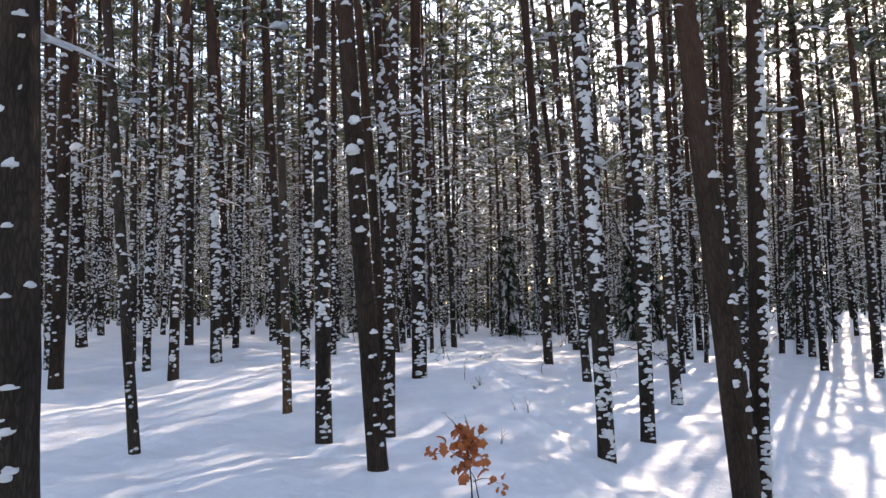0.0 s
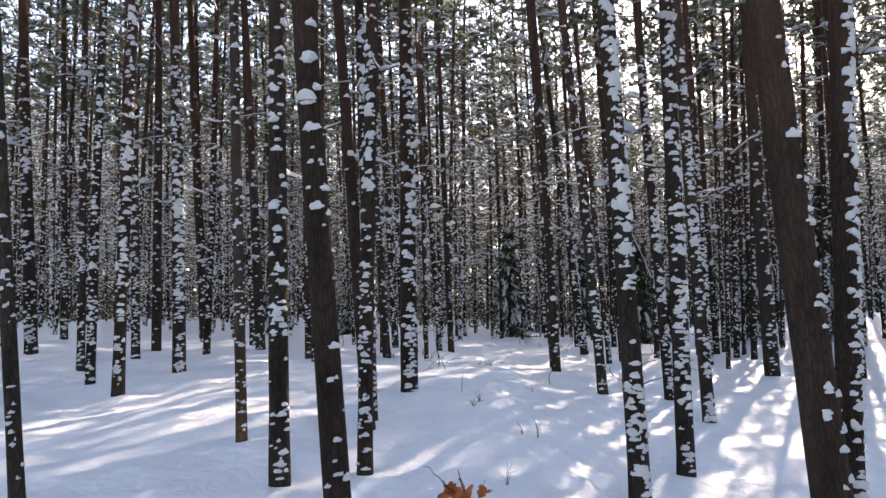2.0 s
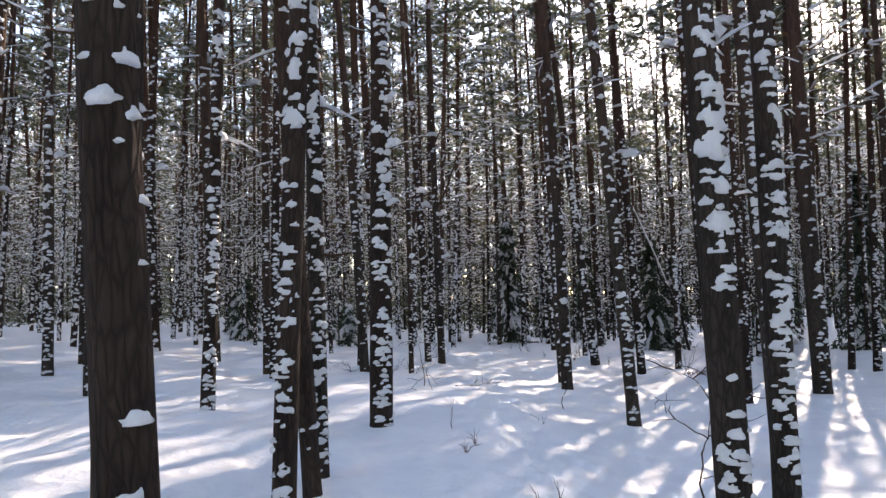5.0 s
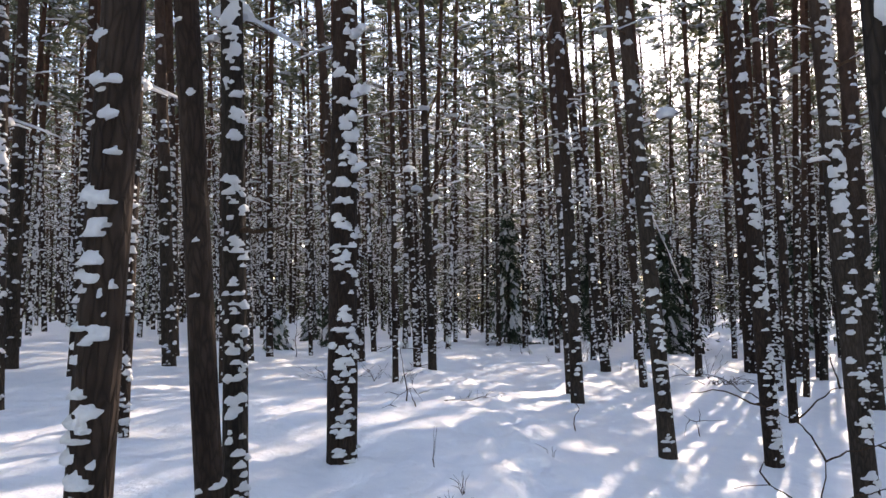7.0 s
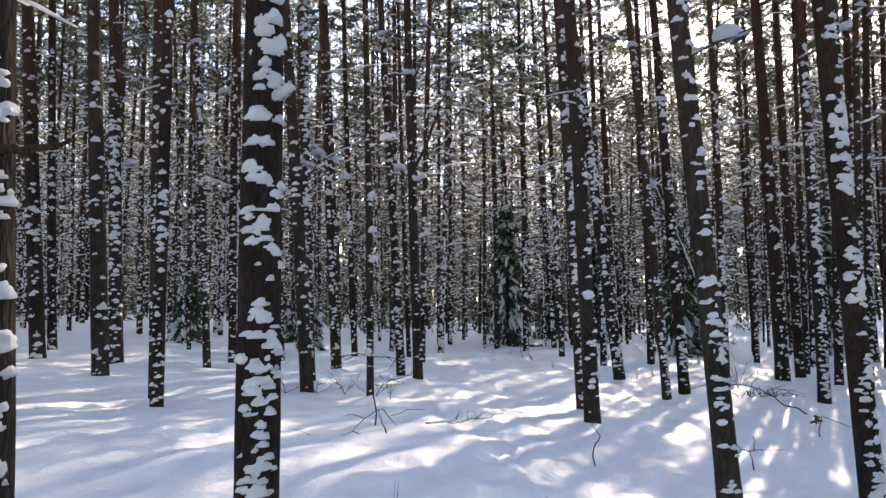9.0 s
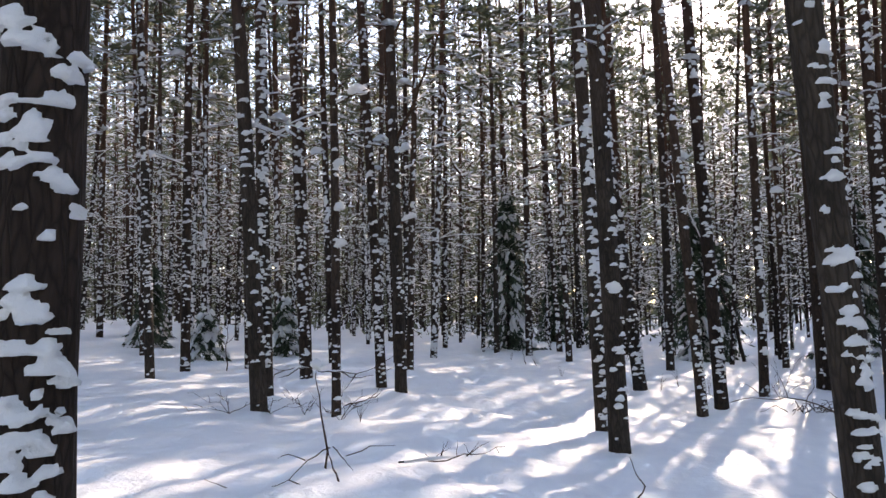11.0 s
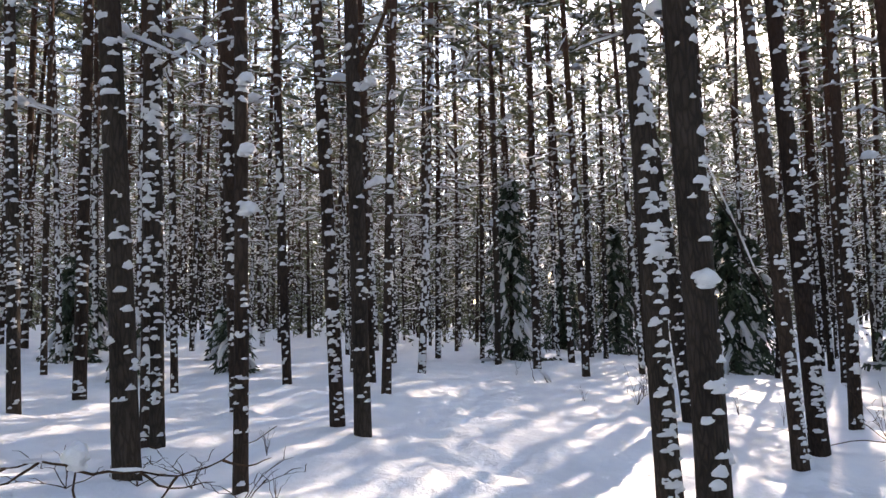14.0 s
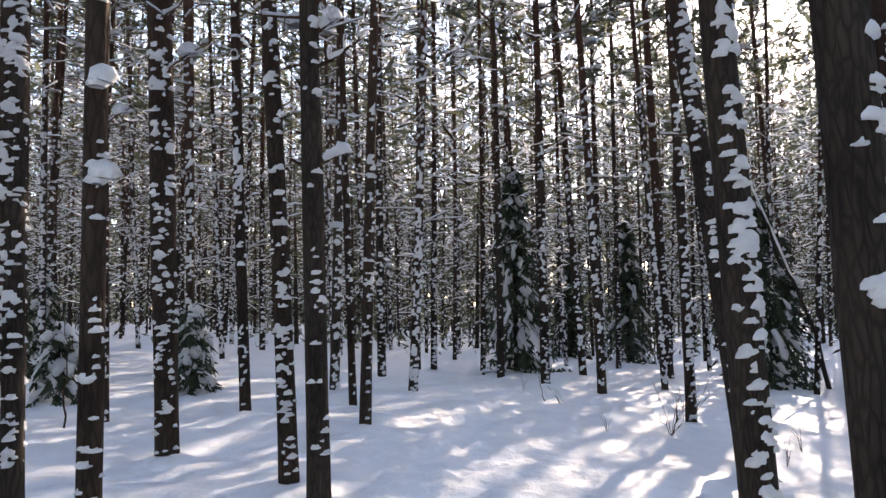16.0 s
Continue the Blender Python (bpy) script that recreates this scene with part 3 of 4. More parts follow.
# ---- thin dead twigs between the trunks ----
def twig_tangle(places):
    verts, faces, slots = [], [], []

    def strand(a, b, wood, white):
        side = (b - a).cross(Vector((rng.gauss(0, 1), rng.gauss(0, 1), 0.3))).normalized() * wood
        n = len(verts)
        verts.extend((a + side, a - side, b - side * 0.3, b + side * 0.3))
        faces.append((n, n + 1, n + 2, n + 3))
        slots.append(0)
        if white:
            up = Vector((0, 0, white * rng.uniform(0.6, 1.3)))
            u = rng.uniform(0.0, 0.45)
            low, high = a.lerp(b, u), a.lerp(b, u + rng.uniform(0.3, 0.55))
            verts.extend((low, high, high + up * 0.5, low.lerp(high, 0.4) + up))
            faces.append((n + 4, n + 5, n + 6, n + 7))
            slots.append(1)

    for x, y in places:
        foot = Vector((x, y, land(x, y)))
        full = min(2.2, max(1.0, y / 33))
        for _ in range(22):
            a, h, d = rng.uniform(0, 6.28), rng.uniform(2.0, 17.0), rng.uniform(0.5, 1.9)
            root = foot + Vector((0, 0, h))
            tip = root + Vector((math.cos(a) * d, math.sin(a) * d, rng.uniform(-0.35, 0.55) * d))
            mid = root.lerp(tip, 0.5) + Vector((rng.gauss(0, 0.1), rng.gauss(0, 0.1), rng.gauss(0, 0.08)))
            strand(root, mid, 0.011 * full, 0.042 * full)
            strand(mid, tip, 0.007 * full, 0.038 * full)
            for _ in range(3):
                c = mid.lerp(tip, rng.uniform(0.0, 1.0))
                e = c + Vector((math.cos(a + rng.uniform(-1.2, 1.2)), math.sin(a + rng.uniform(-1.2, 1.2)), rng.uniform(-0.5, 0.6))) * rng.uniform(0.15, 0.5)
                strand(c, e, 0.006 * full, 0.036 * full if rng.random() < 0.85 else 0)
    me = mesh_of("twig_tangle", verts, faces, TWIG, False)
    me.materials.append(SNOW_LOOSE)
    me.polygons.foreach_set("material_index", slots)
    return me


tangled = [(x, y) for x, y in taken if y > 33 and abs(x) < 10 + 0.75 * y]
tagged(new("twig_tangle", twig_tangle(tangled)), "tangle of thin dead pine twigs dusted with snow", "twigs", kind="stuff")
tagged(new("far_woods", far_woods(behind)), "snowy pine woods receding behind the stand", "woods", kind="stuff")

# ---- the snow, one sheet to the horizon ----
def spacing(low, high, fine, reach):
    """Grid lines: fine between low and high, widening to the horizon."""
    lines = list(np.arange(low, high, fine))
    step, a, b = fine, low, high
    while a > -reach:
        step *= 1.22
        a, b = a - step, b + step
        lines = [a] + lines + [b]
    return lines


xs, ys = spacing(-9.0, 11.0, 0.095, 1500), spacing(4.0, 38.0, 0.10, 1500)
heights = np.array([[land(x, y) + relief(x, y) for x in xs] for y in ys])
gx, gy = np.meshgrid(xs, ys)
lift, weight = np.zeros_like(gx), np.zeros_like(gx)
for x, y, r, *_, rise in STAND:
    d2 = (gx - x) ** 2 + (gy - y) ** 2
    lift += rise * np.exp(-d2 / 1.4)
    weight += np.exp(-d2 / 1.4)
    mound = 0.10 + 0.08 * noise.noise(Vector((x * 3, y * 3, 0.5)))
    heights += mound * np.exp(-((gx - x - 0.04) ** 2 + (gy - y + 0.05) ** 2) / (2 * 0.26 ** 2)) - mound * 0.8 * np.exp(-d2 / (2 * 0.75 ** 2))
heights += lift / np.maximum(weight, 1)
# old, half filled footprints along the way and small dents under the boughs
prints = random.Random(31)
y, foot = 9.0, 1
while y < 42:
    x = 1.75 + 0.35 * math.sin(y * 0.21) + 0.02 * (y - 15) + foot * 0.15 + prints.gauss(0, 0.07)
    deep = prints.uniform(0.03, 0.075)
    heights -= deep * np.exp(-((gx - x) / 0.11) ** 2 - ((gy - y) / 0.17) ** 2) - deep * 0.3 * np.exp(-((gx - x) / 0.2) ** 2 - ((gy - y - 0.22) / 0.14) ** 2)
    y, foot = y + prints.uniform(0.34, 0.55), -foot
for _ in range(260):
    x, y, wide, deep = prints.uniform(-7, 9), prints.uniform(5, 36), prints.uniform(0.07, 0.14), prints.uniform(0.015, 0.05)
    heights -= deep * np.exp(-((gx - x) ** 2 + (gy - y) ** 2) / wide ** 2)
for _ in range(170):
    x, y, wide, deep = prints.uniform(2.4, 4.8), prints.uniform(7.5, 14.5), prints.uniform(0.07, 0.11), prints.uniform(0.015, 0.04)
    heights -= deep * np.exp(-((gx - x) / wide) ** 2 - ((gy - y) / (wide * 1.3)) ** 2)
verts = [(x, y, float(heights[j, i])) for j, y in enumerate(ys) for i, x in enumerate(xs)]
w = len(xs)
faces = [(j * w + i, j * w + i + 1, j * w + w + i + 1, j * w + w + i) for j in range(len(ys) - 1) for i in range(w - 1)]
tagged(new("ground", mesh_of("ground", verts, faces, SNOW_GROUND)), "deep white forest snow with soft drifts", "snow", kind="structure")


# ---- limbs that stand out on single pines ----
def nearest_pine(x, y):
    return min(PINES, key=lambda p: (p.matrix_world.translation.x - x) ** 2 + (p.matrix_world.translation.y - y) ** 2)


def wood_part(name, lines, thick, parent, mat, label=""):
    """A bough of tapering lines, each a list of places."""
    verts, faces = [], []
    for j, line in enumerate(lines):
        pts = []
        for i, (a, b) in enumerate(zip(line[:-1], line[1:])):
            a, b = Vector(a), Vector(b)
            for k in range(3):
                wob = Vector((rng.gauss(0, 1), rng.gauss(0, 1), rng.gauss(0, 1))) * (b - a).length * 0.035
                pts.append(a.lerp(b, k / 3) + (wob if k else Vector((0, 0, 0))))
        pts.append(Vector(line[-1]))
        w = thick * (1.0 if j == 0 else 0.6)
        tube(verts, faces, pts, [w * (1 - 0.75 * i / (len(pts) - 1)) for i in range(len(pts))], 6)
    return part(name, mesh_of(name, verts, faces, mat), parent, label)


def snow_slab(points, width, parent, name="branch_snow"):
    """Snow lying along a bough, thick in the middle and rounded at its ends."""
    verts, faces = [], []
    line = []
    for a, b in zip(points[:-1], points[1:]):
        line += [Vector(a).lerp(Vector(b), k / 4) for k in range(4)]
    line.append(Vector(points[-1]))
    sizes = [width * (0.35 + 0.65 * math.sin(math.pi * (0.12 + 0.8 * i / (len(line) - 1)))) * rng.uniform(0.75, 1.2) for i in range(len(line))]
    tube(verts, faces, [p + Vector((0, 0, q * 0.85)) for p, q in zip(line, sizes)], sizes, 7)
    part(name, mesh_of(name, verts, faces, SNOW_LOOSE), parent, "white snow lying on the branch")


def limb(x, y, z, out, up, snow=0.04, thick=0.02, away=-0.1, name="branch"):
    """A branch of the pine at x, y, from height z, reaching sideways by out and rising by up."""
    root = nearest_pine(x, y)
    h = z - root.matrix_world.translation.z
    bend = rng.uniform(-0.10, 0.10) * abs(out)
    line = [(0, 0, h), (out * 0.28, away * 0.4, h + up * 0.22 + bend), (out * 0.55, away * 0.8, h + up * 0.5 + bend * 1.3), (out * 0.8, away, h + up * 0.82 + bend * 0.6), (out, away * 1.3, h + up)]
    wood_part(name, [line], thick, root, TWIG)
    if not snow:
        return
    if abs(out) < 0.5:
        snow_slab(line[1:], snow, root)
        return
    snow_slab(line[1:3], snow * rng.uniform(0.5, 0.75), root)
    snow_slab(line[3:], snow * rng.uniform(0.5, 0.75), root)
    for i in (1, 2, 2, 3, 3):
        p = Vector(line[i])
        reach = abs(out) * rng.uniform(0.18, 0.4)
        q = p + Vector((math.copysign(reach, out) * rng.uniform(0.2, 1.0), rng.gauss(0, 0.2), reach * rng.uniform(-0.5, 0.6)))
        m = p.lerp(q, 0.5) + Vector((0, 0, rng.uniform(-0.03, 0.06)))
        wood_part("twig", [[tuple(p), tuple(m), tuple(q)]], thick * 0.4, root, TWIG)
        snow_slab([tuple(p.lerp(q, 0.2)), tuple(m), tuple(q)], snow * rng.uniform(0.25, 0.45), root, "twig_snow")


def pad(x, y, z, side, size):
    """A heavy lump of snow caught on a stub of the pine at x, y."""
    root = nearest_pine(x, y)
    h = z - root.matrix_world.translation.z
    verts, faces = [], []
    lump(verts, faces, Vector((side, -0.10, h)), Vector((size, size * 0.7, size * 0.9)), rng, 8)
    lump(verts, faces, Vector((side * 0.6, -0.09, h - size * 0.35)), Vector((size * 0.7, size * 0.6, size * 0.6)), rng, 8)
    part("snow_lump", mesh_of("snow_lump", verts, faces, SNOW_CLUMP_SHADED), root, "heavy lump of white snow on a stub")


rng = random.Random(77)
limb(0.43, 25.13, 4.4, 0.95, 2.2, 0.0, 0.035)
limb(0.43, 25.13, 6.3, 0.5, 1.3, 0.0, 0.025)
limb(0.43, 25.13, 2.95, 0.32, 0.10, 0.06)
limb(0.43, 25.13, 3.85, 0.50, 0.25, 0.055)
limb(0.43, 25.13, 4.15, 0.25, 0.10, 0.07)
limb(-0.91, 13.62, 2.30, 0.44, -0.02, 0.0, 0.028)
limb(-0.43, 15.86, 3.95, 0.34, 0.08, 0.07)
limb(-0.43, 15.86, 4.6, 0.30, 0.15, 0.06)
limb(-0.43, 15.86, 3.1, 0.30, 0.10, 0.045)
limb(-1.57, 24.16, 4.2, 0.65, 0.22, 0.07)
pad(-0.30, 22.70, 2.9, 0.09, 0.085)
pad(-0.30, 22.70, 2.4, 0.10, 0.09)
pad(-0.30, 22.70, 3.5, 0.09, 0.085)
pad(3.32, 21.99, 1.73, 0.05, 0.11)
pad(-0.61, 8.39, 3.4, -0.02, 0.10)
pad(-0.61, 8.39, 3.75, 0.02, 0.08)
for z, out, up in ((4.2, 0.8, 0.1), (5.0, -0.9, 0.0), (5.6, 0.9, 0.3), (6.3, 2.1, 0.8), (6.9, -1.1, 0.1), (7.3, 2.3, 0.9), (7.9, 1.4, 0.8), (8.4, -1.2, 0.3), (8.9, 1.6, 0.9), (9.6, 1.3, 0.9)):
    limb(9.82, 23.14, z, out, up, 0.07, 0.03)
for z, out, up in ((3.2, -0.4, 0.0), (3.6, 0.5, 0.15), (4.3, 0.8, 0.2), (4.8, -0.7, 0.1), (5.2, 0.9, 0.3)):
    limb(5.18, 15.74, z, out, up, 0.035, 0.02)
for z, out, up in ((4.4, 0.6, 0.1), (5.0, -0.8, 0.2), (5.7, 0.9, 0.2), (6.5, -1.2, 0.3)):
    limb(10.17, 29.79, z, out, up, 0.07, 0.025)
for z, out, up in ((5.4, 0.7, 0.4), (6.2, -0.9, 0.3), (7.4, 0.9, 0.5)):
    limb(3.97, 35.94, z, out, up, 0.06, 0.025)


# ---- young spruces ----
def spruce(x, y, tall, half, label, white=0.88):
    rng = random.Random(int(x * 100 + y * 10))
    root = new("spruce_tree")
    root.matrix_world = pose(x, y, land(x, y) + relief(x, y) - 0.03)
    tagged(root, label, "spruce tree", "young spruces")
    part("trunk", trunk_mesh(0.02 + tall * 0.012, tall, 0.02, x, BARK_GREY, 7), root)
    nv, nf, sv, sf = [], [], [], []
    h = 0.3
    while h < tall - 0.08:
        u = h / tall
        turn = rng.uniform(0, 6.28)
        for k in range(6):
            a = turn + k * 1.047 + rng.uniform(-0.35, 0.35)
            gap = 0.85 + 0.5 * noise.noise(Vector((math.cos(a) * 1.2, math.sin(a) * 1.2, h * 0.9 + x)))
            reach = half * (1 - u) ** 0.8 * rng.uniform(0.7, 1.15) * gap + 0.10
            hh = h + rng.uniform(-0.16, 0.16)
            n = 5
            line = [Vector((math.cos(a) * reach * i / n, math.sin(a) * reach * i / n, max(0.05, hh + 0.06 * reach * (i / n) - reach * 0.95 * (i / n) ** 2))) for i in range(n + 1)]
            side = Vector((-math.sin(a), math.cos(a), 0))
            for p in line[1:]:
                for _ in range(6):
                    d = (side * rng.uniform(-1, 1) + Vector((math.cos(a), math.sin(a), 0)) * rng.uniform(0, 0.8) + Vector((0, 0, rng.uniform(-1.3, -0.2)))).normalized()
                    size = rng.uniform(0.12, 0.26) * (0.6 + 0.5 * half)
                    s = d.cross(Vector((rng.gauss(0, 1), rng.gauss(0, 1), rng.gauss(0, 1)))).normalized() * size * 0.15
                    m = len(nv)
                    nv.extend((p + s, p - s, p + d * size - s * 0.3, p + d * size + s * 0.3))
                    nf.append((m, m + 1, m + 2, m + 3))
            if rng.random() < white:
                w = rng.uniform(0.05, 0.12) * (0.75 + 0.2 * half)
                first = rng.choice((1, 2, 2, 3))
                run = [p + side * rng.gauss(0, 0.06) + Vector((0, 0, w * 0.5)) for p in line[first:first + rng.choice((2, 3, 4))]]
                run.append(run[-1] + (line[-1] - line[-2]) * rng.uniform(0.2, 0.7))
                tube(sv, sf, run, [w * rng.uniform(0.4, 1.3) for _ in run[:-1]] + [w * 0.2], 5)
        h += rng.uniform(0.13, 0.24) * (0.7 + 0.12 * tall)
    part("bough", mesh_of("bough", nv, nf, SPRUCE, False), root, "drooping dark green spruce boughs", "stuff")
    part("bough_snow", mesh_of("bough_snow", sv, sf, SNOW_LOOSE), root, "white snow weighing on the boughs", "stuff")


spruce(3.71, 39.74, 6.15, 1.3, "tall young spruce draped in snow beside the trail", 0.8)
spruce(-4.6, 30.3, 1.25, 0.5, "small spruce loaded with snow, standing in snow", 0.95)
spruce(-3.05, 31.95, 1.5, 0.5, "small spruce loaded with snow among pines", 0.85)
spruce(-8.7, 37.1, 2.2, 0.7, "small spruce loaded with snow among pines", 0.85)
spruce(-4.35, 35.4, 1.7, 0.5, "very small snowy spruce among pine trunks")
spruce(-7.2, 33.2, 2.5, 0.7, "small dark spruce partly under snow among pines", 0.5)
spruce(10.26, 38.23, 5.2, 1.35, "broad dark spruce with drooping boughs in snow", 0.4)
spruce(11.9, 40.4, 4.6, 1.3, "broad dark spruce with drooping boughs in snow", 0.4)
spruce(8.7, 45.9, 5.4, 1.2, "dark spruce under snow deep in the stand", 0.3)
spruce(6.6, 47.0, 4.2, 1.1, "dark spruce under snow deep in the stand", 0.3)
spruce(17.0, 33.0, 7.0, 1.6, "tall dark spruce with snow on its boughs", 0.4)
spruce(15.6, 37.5, 6.0, 1.5, "tall dark spruce with snow on its boughs", 0.4)


# ---- saplings, twigs and fallen wood on the snow ----
def undergrowth(name, x, y, label, category, turn=0.0, stretch=1.0):
    root = new(name)
    root.matrix_world = pose(x, y, land(x, y) + relief(x, y) - 0.01, 0, 0, turn) @ Matrix.Diagonal((1, 1, stretch, 1))
    return tagged(root, label, category)


def oak_leaf(parent, place, size, mat=OAK):
    """One dry curled leaf with a lobed outline."""
    m = Matrix.Translation(place) @ Euler((rng.uniform(-1.2, 1.2), rng.uniform(-1.2, 1.2), rng.uniform(0, 6.28))).to_matrix().to_4x4()
    verts, faces = [], []
    outline = [0.1, 0.24, 0.17, 0.32, 0.22, 0.36, 0.2, 0.05]
    for i, w in enumerate(outline):
        v = i / (len(outline) - 1)
        curl = 0.22 * math.sin(v * 2.6)
        for k in (-1, 0, 1):
            verts.append(m @ (Vector((k * w, v, curl + abs(k) * 0.12)) * size))
    for i in range(len(outline) - 1):
        for k in range(2):
            a = i * 3 + k
            faces.append((a, a + 1, a + 4, a + 3))
    part("leaf", mesh_of("leaf", verts, faces, mat), parent)


rng = random.Random(12)
oak = undergrowth("oak_sapling", 0.41, 7.29, "bare oak sapling with dry orange leaves in snow", "sapling", 0.0, 1.15)
wood_part("stem", [[(0.02, 0, -0.15), (0.0, 0, 0.2), (-0.04, 0.02, 0.45), (-0.05, 0.0, 0.78)]], 0.010, oak, TWIG)
wood_part("stem", [[(0.10, 0.02, -0.15), (0.05, 0.02, 0.16), (-0.03, 0.0, 0.40)]], 0.009, oak, TWIG)
for line in ([(-0.02, 0, 0.38), (-0.2, 0.02, 0.48), (-0.45, 0, 0.46)], [(0.02, 0, 0.22), (0.14, 0.0, 0.25), (0.3, 0.02, 0.2)],
             [(-0.05, 0, 0.62), (-0.18, 0, 0.74), (-0.28, 0.03, 0.8)], [(-0.03, 0, 0.5), (0.08, 0, 0.6), (0.13, 0, 0.72)]):
    wood_part("twig", [line], 0.005, oak, TWIG)
for i in range(58):
    c = rng.choice(((-0.05, 0.62), (-0.02, 0.5), (0.05, 0.55), (0.03, 0.4), (-0.1, 0.5), (0.0, 0.35), (-0.2, 0.52)))
    oak_leaf(oak, Vector((c[0] + rng.gauss(0, 0.06), rng.gauss(0, 0.06), c[1] + rng.gauss(0, 0.06))), rng.uniform(0.09, 0.16))
for i in range(8):
    oak_leaf(oak, Vector((-0.36 + rng.gauss(0, 0.07), rng.gauss(0, 0.03), 0.45 + rng.gauss(0, 0.03))), rng.uniform(0.05, 0.09))
    oak_leaf(oak, Vector((0.26 + rng.gauss(0, 0.04), rng.gauss(0, 0.03), 0.2 + rng.gauss(0, 0.03))), rng.uniform(0.06, 0.10))

broken = undergrowth("broken_sapling", 0.28, 19.15, "broken dark sapling with splayed bare twigs in snow", "sapling")
wood_part("stem", [[(0.0, 0, -0.05), (-0.08, 0, 0.12), (-0.12, 0, 0.30)]], 0.011, broken, TWIG)
for line in ([(-0.10, 0, 0.29), (-0.28, -0.05, 0.2), (-0.42, -0.12, 0.06), (-0.75, -0.25, -0.04)], [(-0.42, -0.12, 0.06), (-0.2, -0.25, 0.0), (0.02, -0.35, -0.06)],
             [(-0.08, 0, 0.3), (0.02, 0.05, 0.17), (0.08, 0.08, 0.08)], [(-0.3, -0.05, 0.2), (-0.45, 0, 0.24), (-0.55, 0.05, 0.2)], [(0.02, 0.1, 0.2), (0.2, 0.3, 0.24), (0.42, 0.4, 0.22)],
             [(-0.75, -0.25, -0.03), (-0.9, -0.3, 0.06), (-1.05, -0.3, 0.12)]):
    wood_part("twig", [line], 0.006, broken, TWIG)

fallen = undergrowth("fallen_branch", 0.75, 19.93, "fallen twiggy branch lying dusted on the snow", "branch")
wood_part("stem", [[(-0.05, 0, 0.05), (0.3, 0.1, 0.03), (0.7, 0.25, 0.06), (1.0, 0.4, 0.10)]], 0.010, fallen, TWIG)
for i in range(9):
    u = rng.uniform(0.2, 1.0)
    c = (u * 0.95, u * 0.35, 0.05)
    wood_part("twig", [[c, (c[0] + rng.uniform(-0.1, 0.25), c[1] + rng.uniform(-0.1, 0.15), rng.uniform(0.1, 0.22))]], 0.005, fallen, TWIG)
snow_slab([(0.0, 0, 0.04), (0.5, 0.17, 0.05)], 0.02, fallen)

crook = undergrowth("crooked_twig", 2.67, 19.03, "crooked bare twig standing out of the snow", "twig")
wood_part("stem", [[(0, 0, -0.1), (0.02, 0, 0.2), (0.10, 0, 0.34), (0.03, 0, 0.44), (-0.02, 0, 0.58)]], 0.009, crook, TWIG)

fork = undergrowth("forked_twig", 4.82, 19.61, "small bare forked twig standing in the snow", "twig")
wood_part("stem", [[(0, 0, -0.08), (-0.02, 0, 0.15), (-0.05, 0, 0.25)]], 0.009, fork, TWIG)
for line in ([(-0.05, 0, 0.25), (0.15, 0, 0.26), (0.48, 0.05, 0.27)], [(-0.05, 0, 0.25), (-0.15, 0, 0.28), (-0.25, 0, 0.36)], [(-0.15, 0, 0.28), (-0.22, 0, 0.2), (-0.24, 0.03, 0.02)], [(0.0, 0, 0.25), (0.02, 0, 0.36), (0.0, 0, 0.45)]):
    wood_part("twig", [line], 0.006, fork, TWIG)

bush = undergrowth("bare_bush", 2.95, 12.60, "leafless dark bush with spreading crooked limbs in snow", "bush")
wood_part("stem", [[(0.0, 0, -0.1), (-0.03, 0, 0.4), (-0.02, 0, 0.78), (0.05, 0, 0.92), (0.10, 0, 1.25)]], 0.012, bush, TWIG)
for line in ([(0.10, 0, 1.25), (0.02, 0, 1.40), (-0.06, 0.03, 1.49), (-0.25, 0.06, 1.58)], [(-0.06, 0.03, 1.49), (0.10, 0.06, 1.61), (0.25, 0.06, 1.69), (0.47, 0.06, 1.67)],
             [(0.10, 0, 1.24), (0.22, -0.03, 1.31), (0.40, -0.06, 1.35), (0.66, -0.06, 1.46)], [(0.05, 0, 0.94), (0.22, -0.03, 1.02), (0.40, -0.06, 1.08), (0.62, -0.09, 1.17)],
             [(0.05, 0, 0.92), (-0.15, -0.03, 1.04), (-0.28, -0.06, 1.12), (-0.50, -0.06, 1.10)], [(-0.25, 0.06, 1.58), (-0.47, 0.09, 1.67), (-0.68, 0.12, 1.66)], [(0.25, 0.06, 1.68), (0.22, 0.06, 1.79), (0.18, 0.06, 1.92)],
             [(0.40, -0.06, 1.35), (0.55, -0.06, 1.30), (0.70, -0.06, 1.31)], [(-0.28, -0.06, 1.12), (-0.34, -0.06, 1.20), (-0.31, -0.06, 1.26)], [(-0.02, 0, 0.55), (0.12, 0.03, 0.55), (0.3, 0.05, 0.62)]):
    wood_part("limb", [line], 0.007, bush, TWIG)
wood_part("twig", [[(0.47, 0.06, 1.67), (0.60, 0.06, 1.70), (0.75, 0.06, 1.64)]], 0.005, bush, TWIG)

arch = undergrowth("arching_twig", 7.66, 23.70, "long thin twig arching over the snow", "twig")
wood_part("stem", [[(0, 0, -0.03), (-0.35, 0.6, 0.25), (-0.8, 1.2, 0.42), (-1.2, 2.0, 0.3), (-1.9, 2.6, 0.38)]], 0.014, arch, TWIG)
for line in ([(-0.8, 1.2, 0.42), (-0.85, 1.3, 0.7), (-1.0, 1.3, 0.95)], [(-0.6, 1.0, 0.36), (-0.4, 1.1, 0.6), (-0.35, 1.1, 0.9)], [(-1.0, 1.6, 0.38), (-1.3, 1.6, 0.6), (-1.4, 1.7, 0.62)]):
    wood_part("twig", [line], 0.007, arch, TWIG)

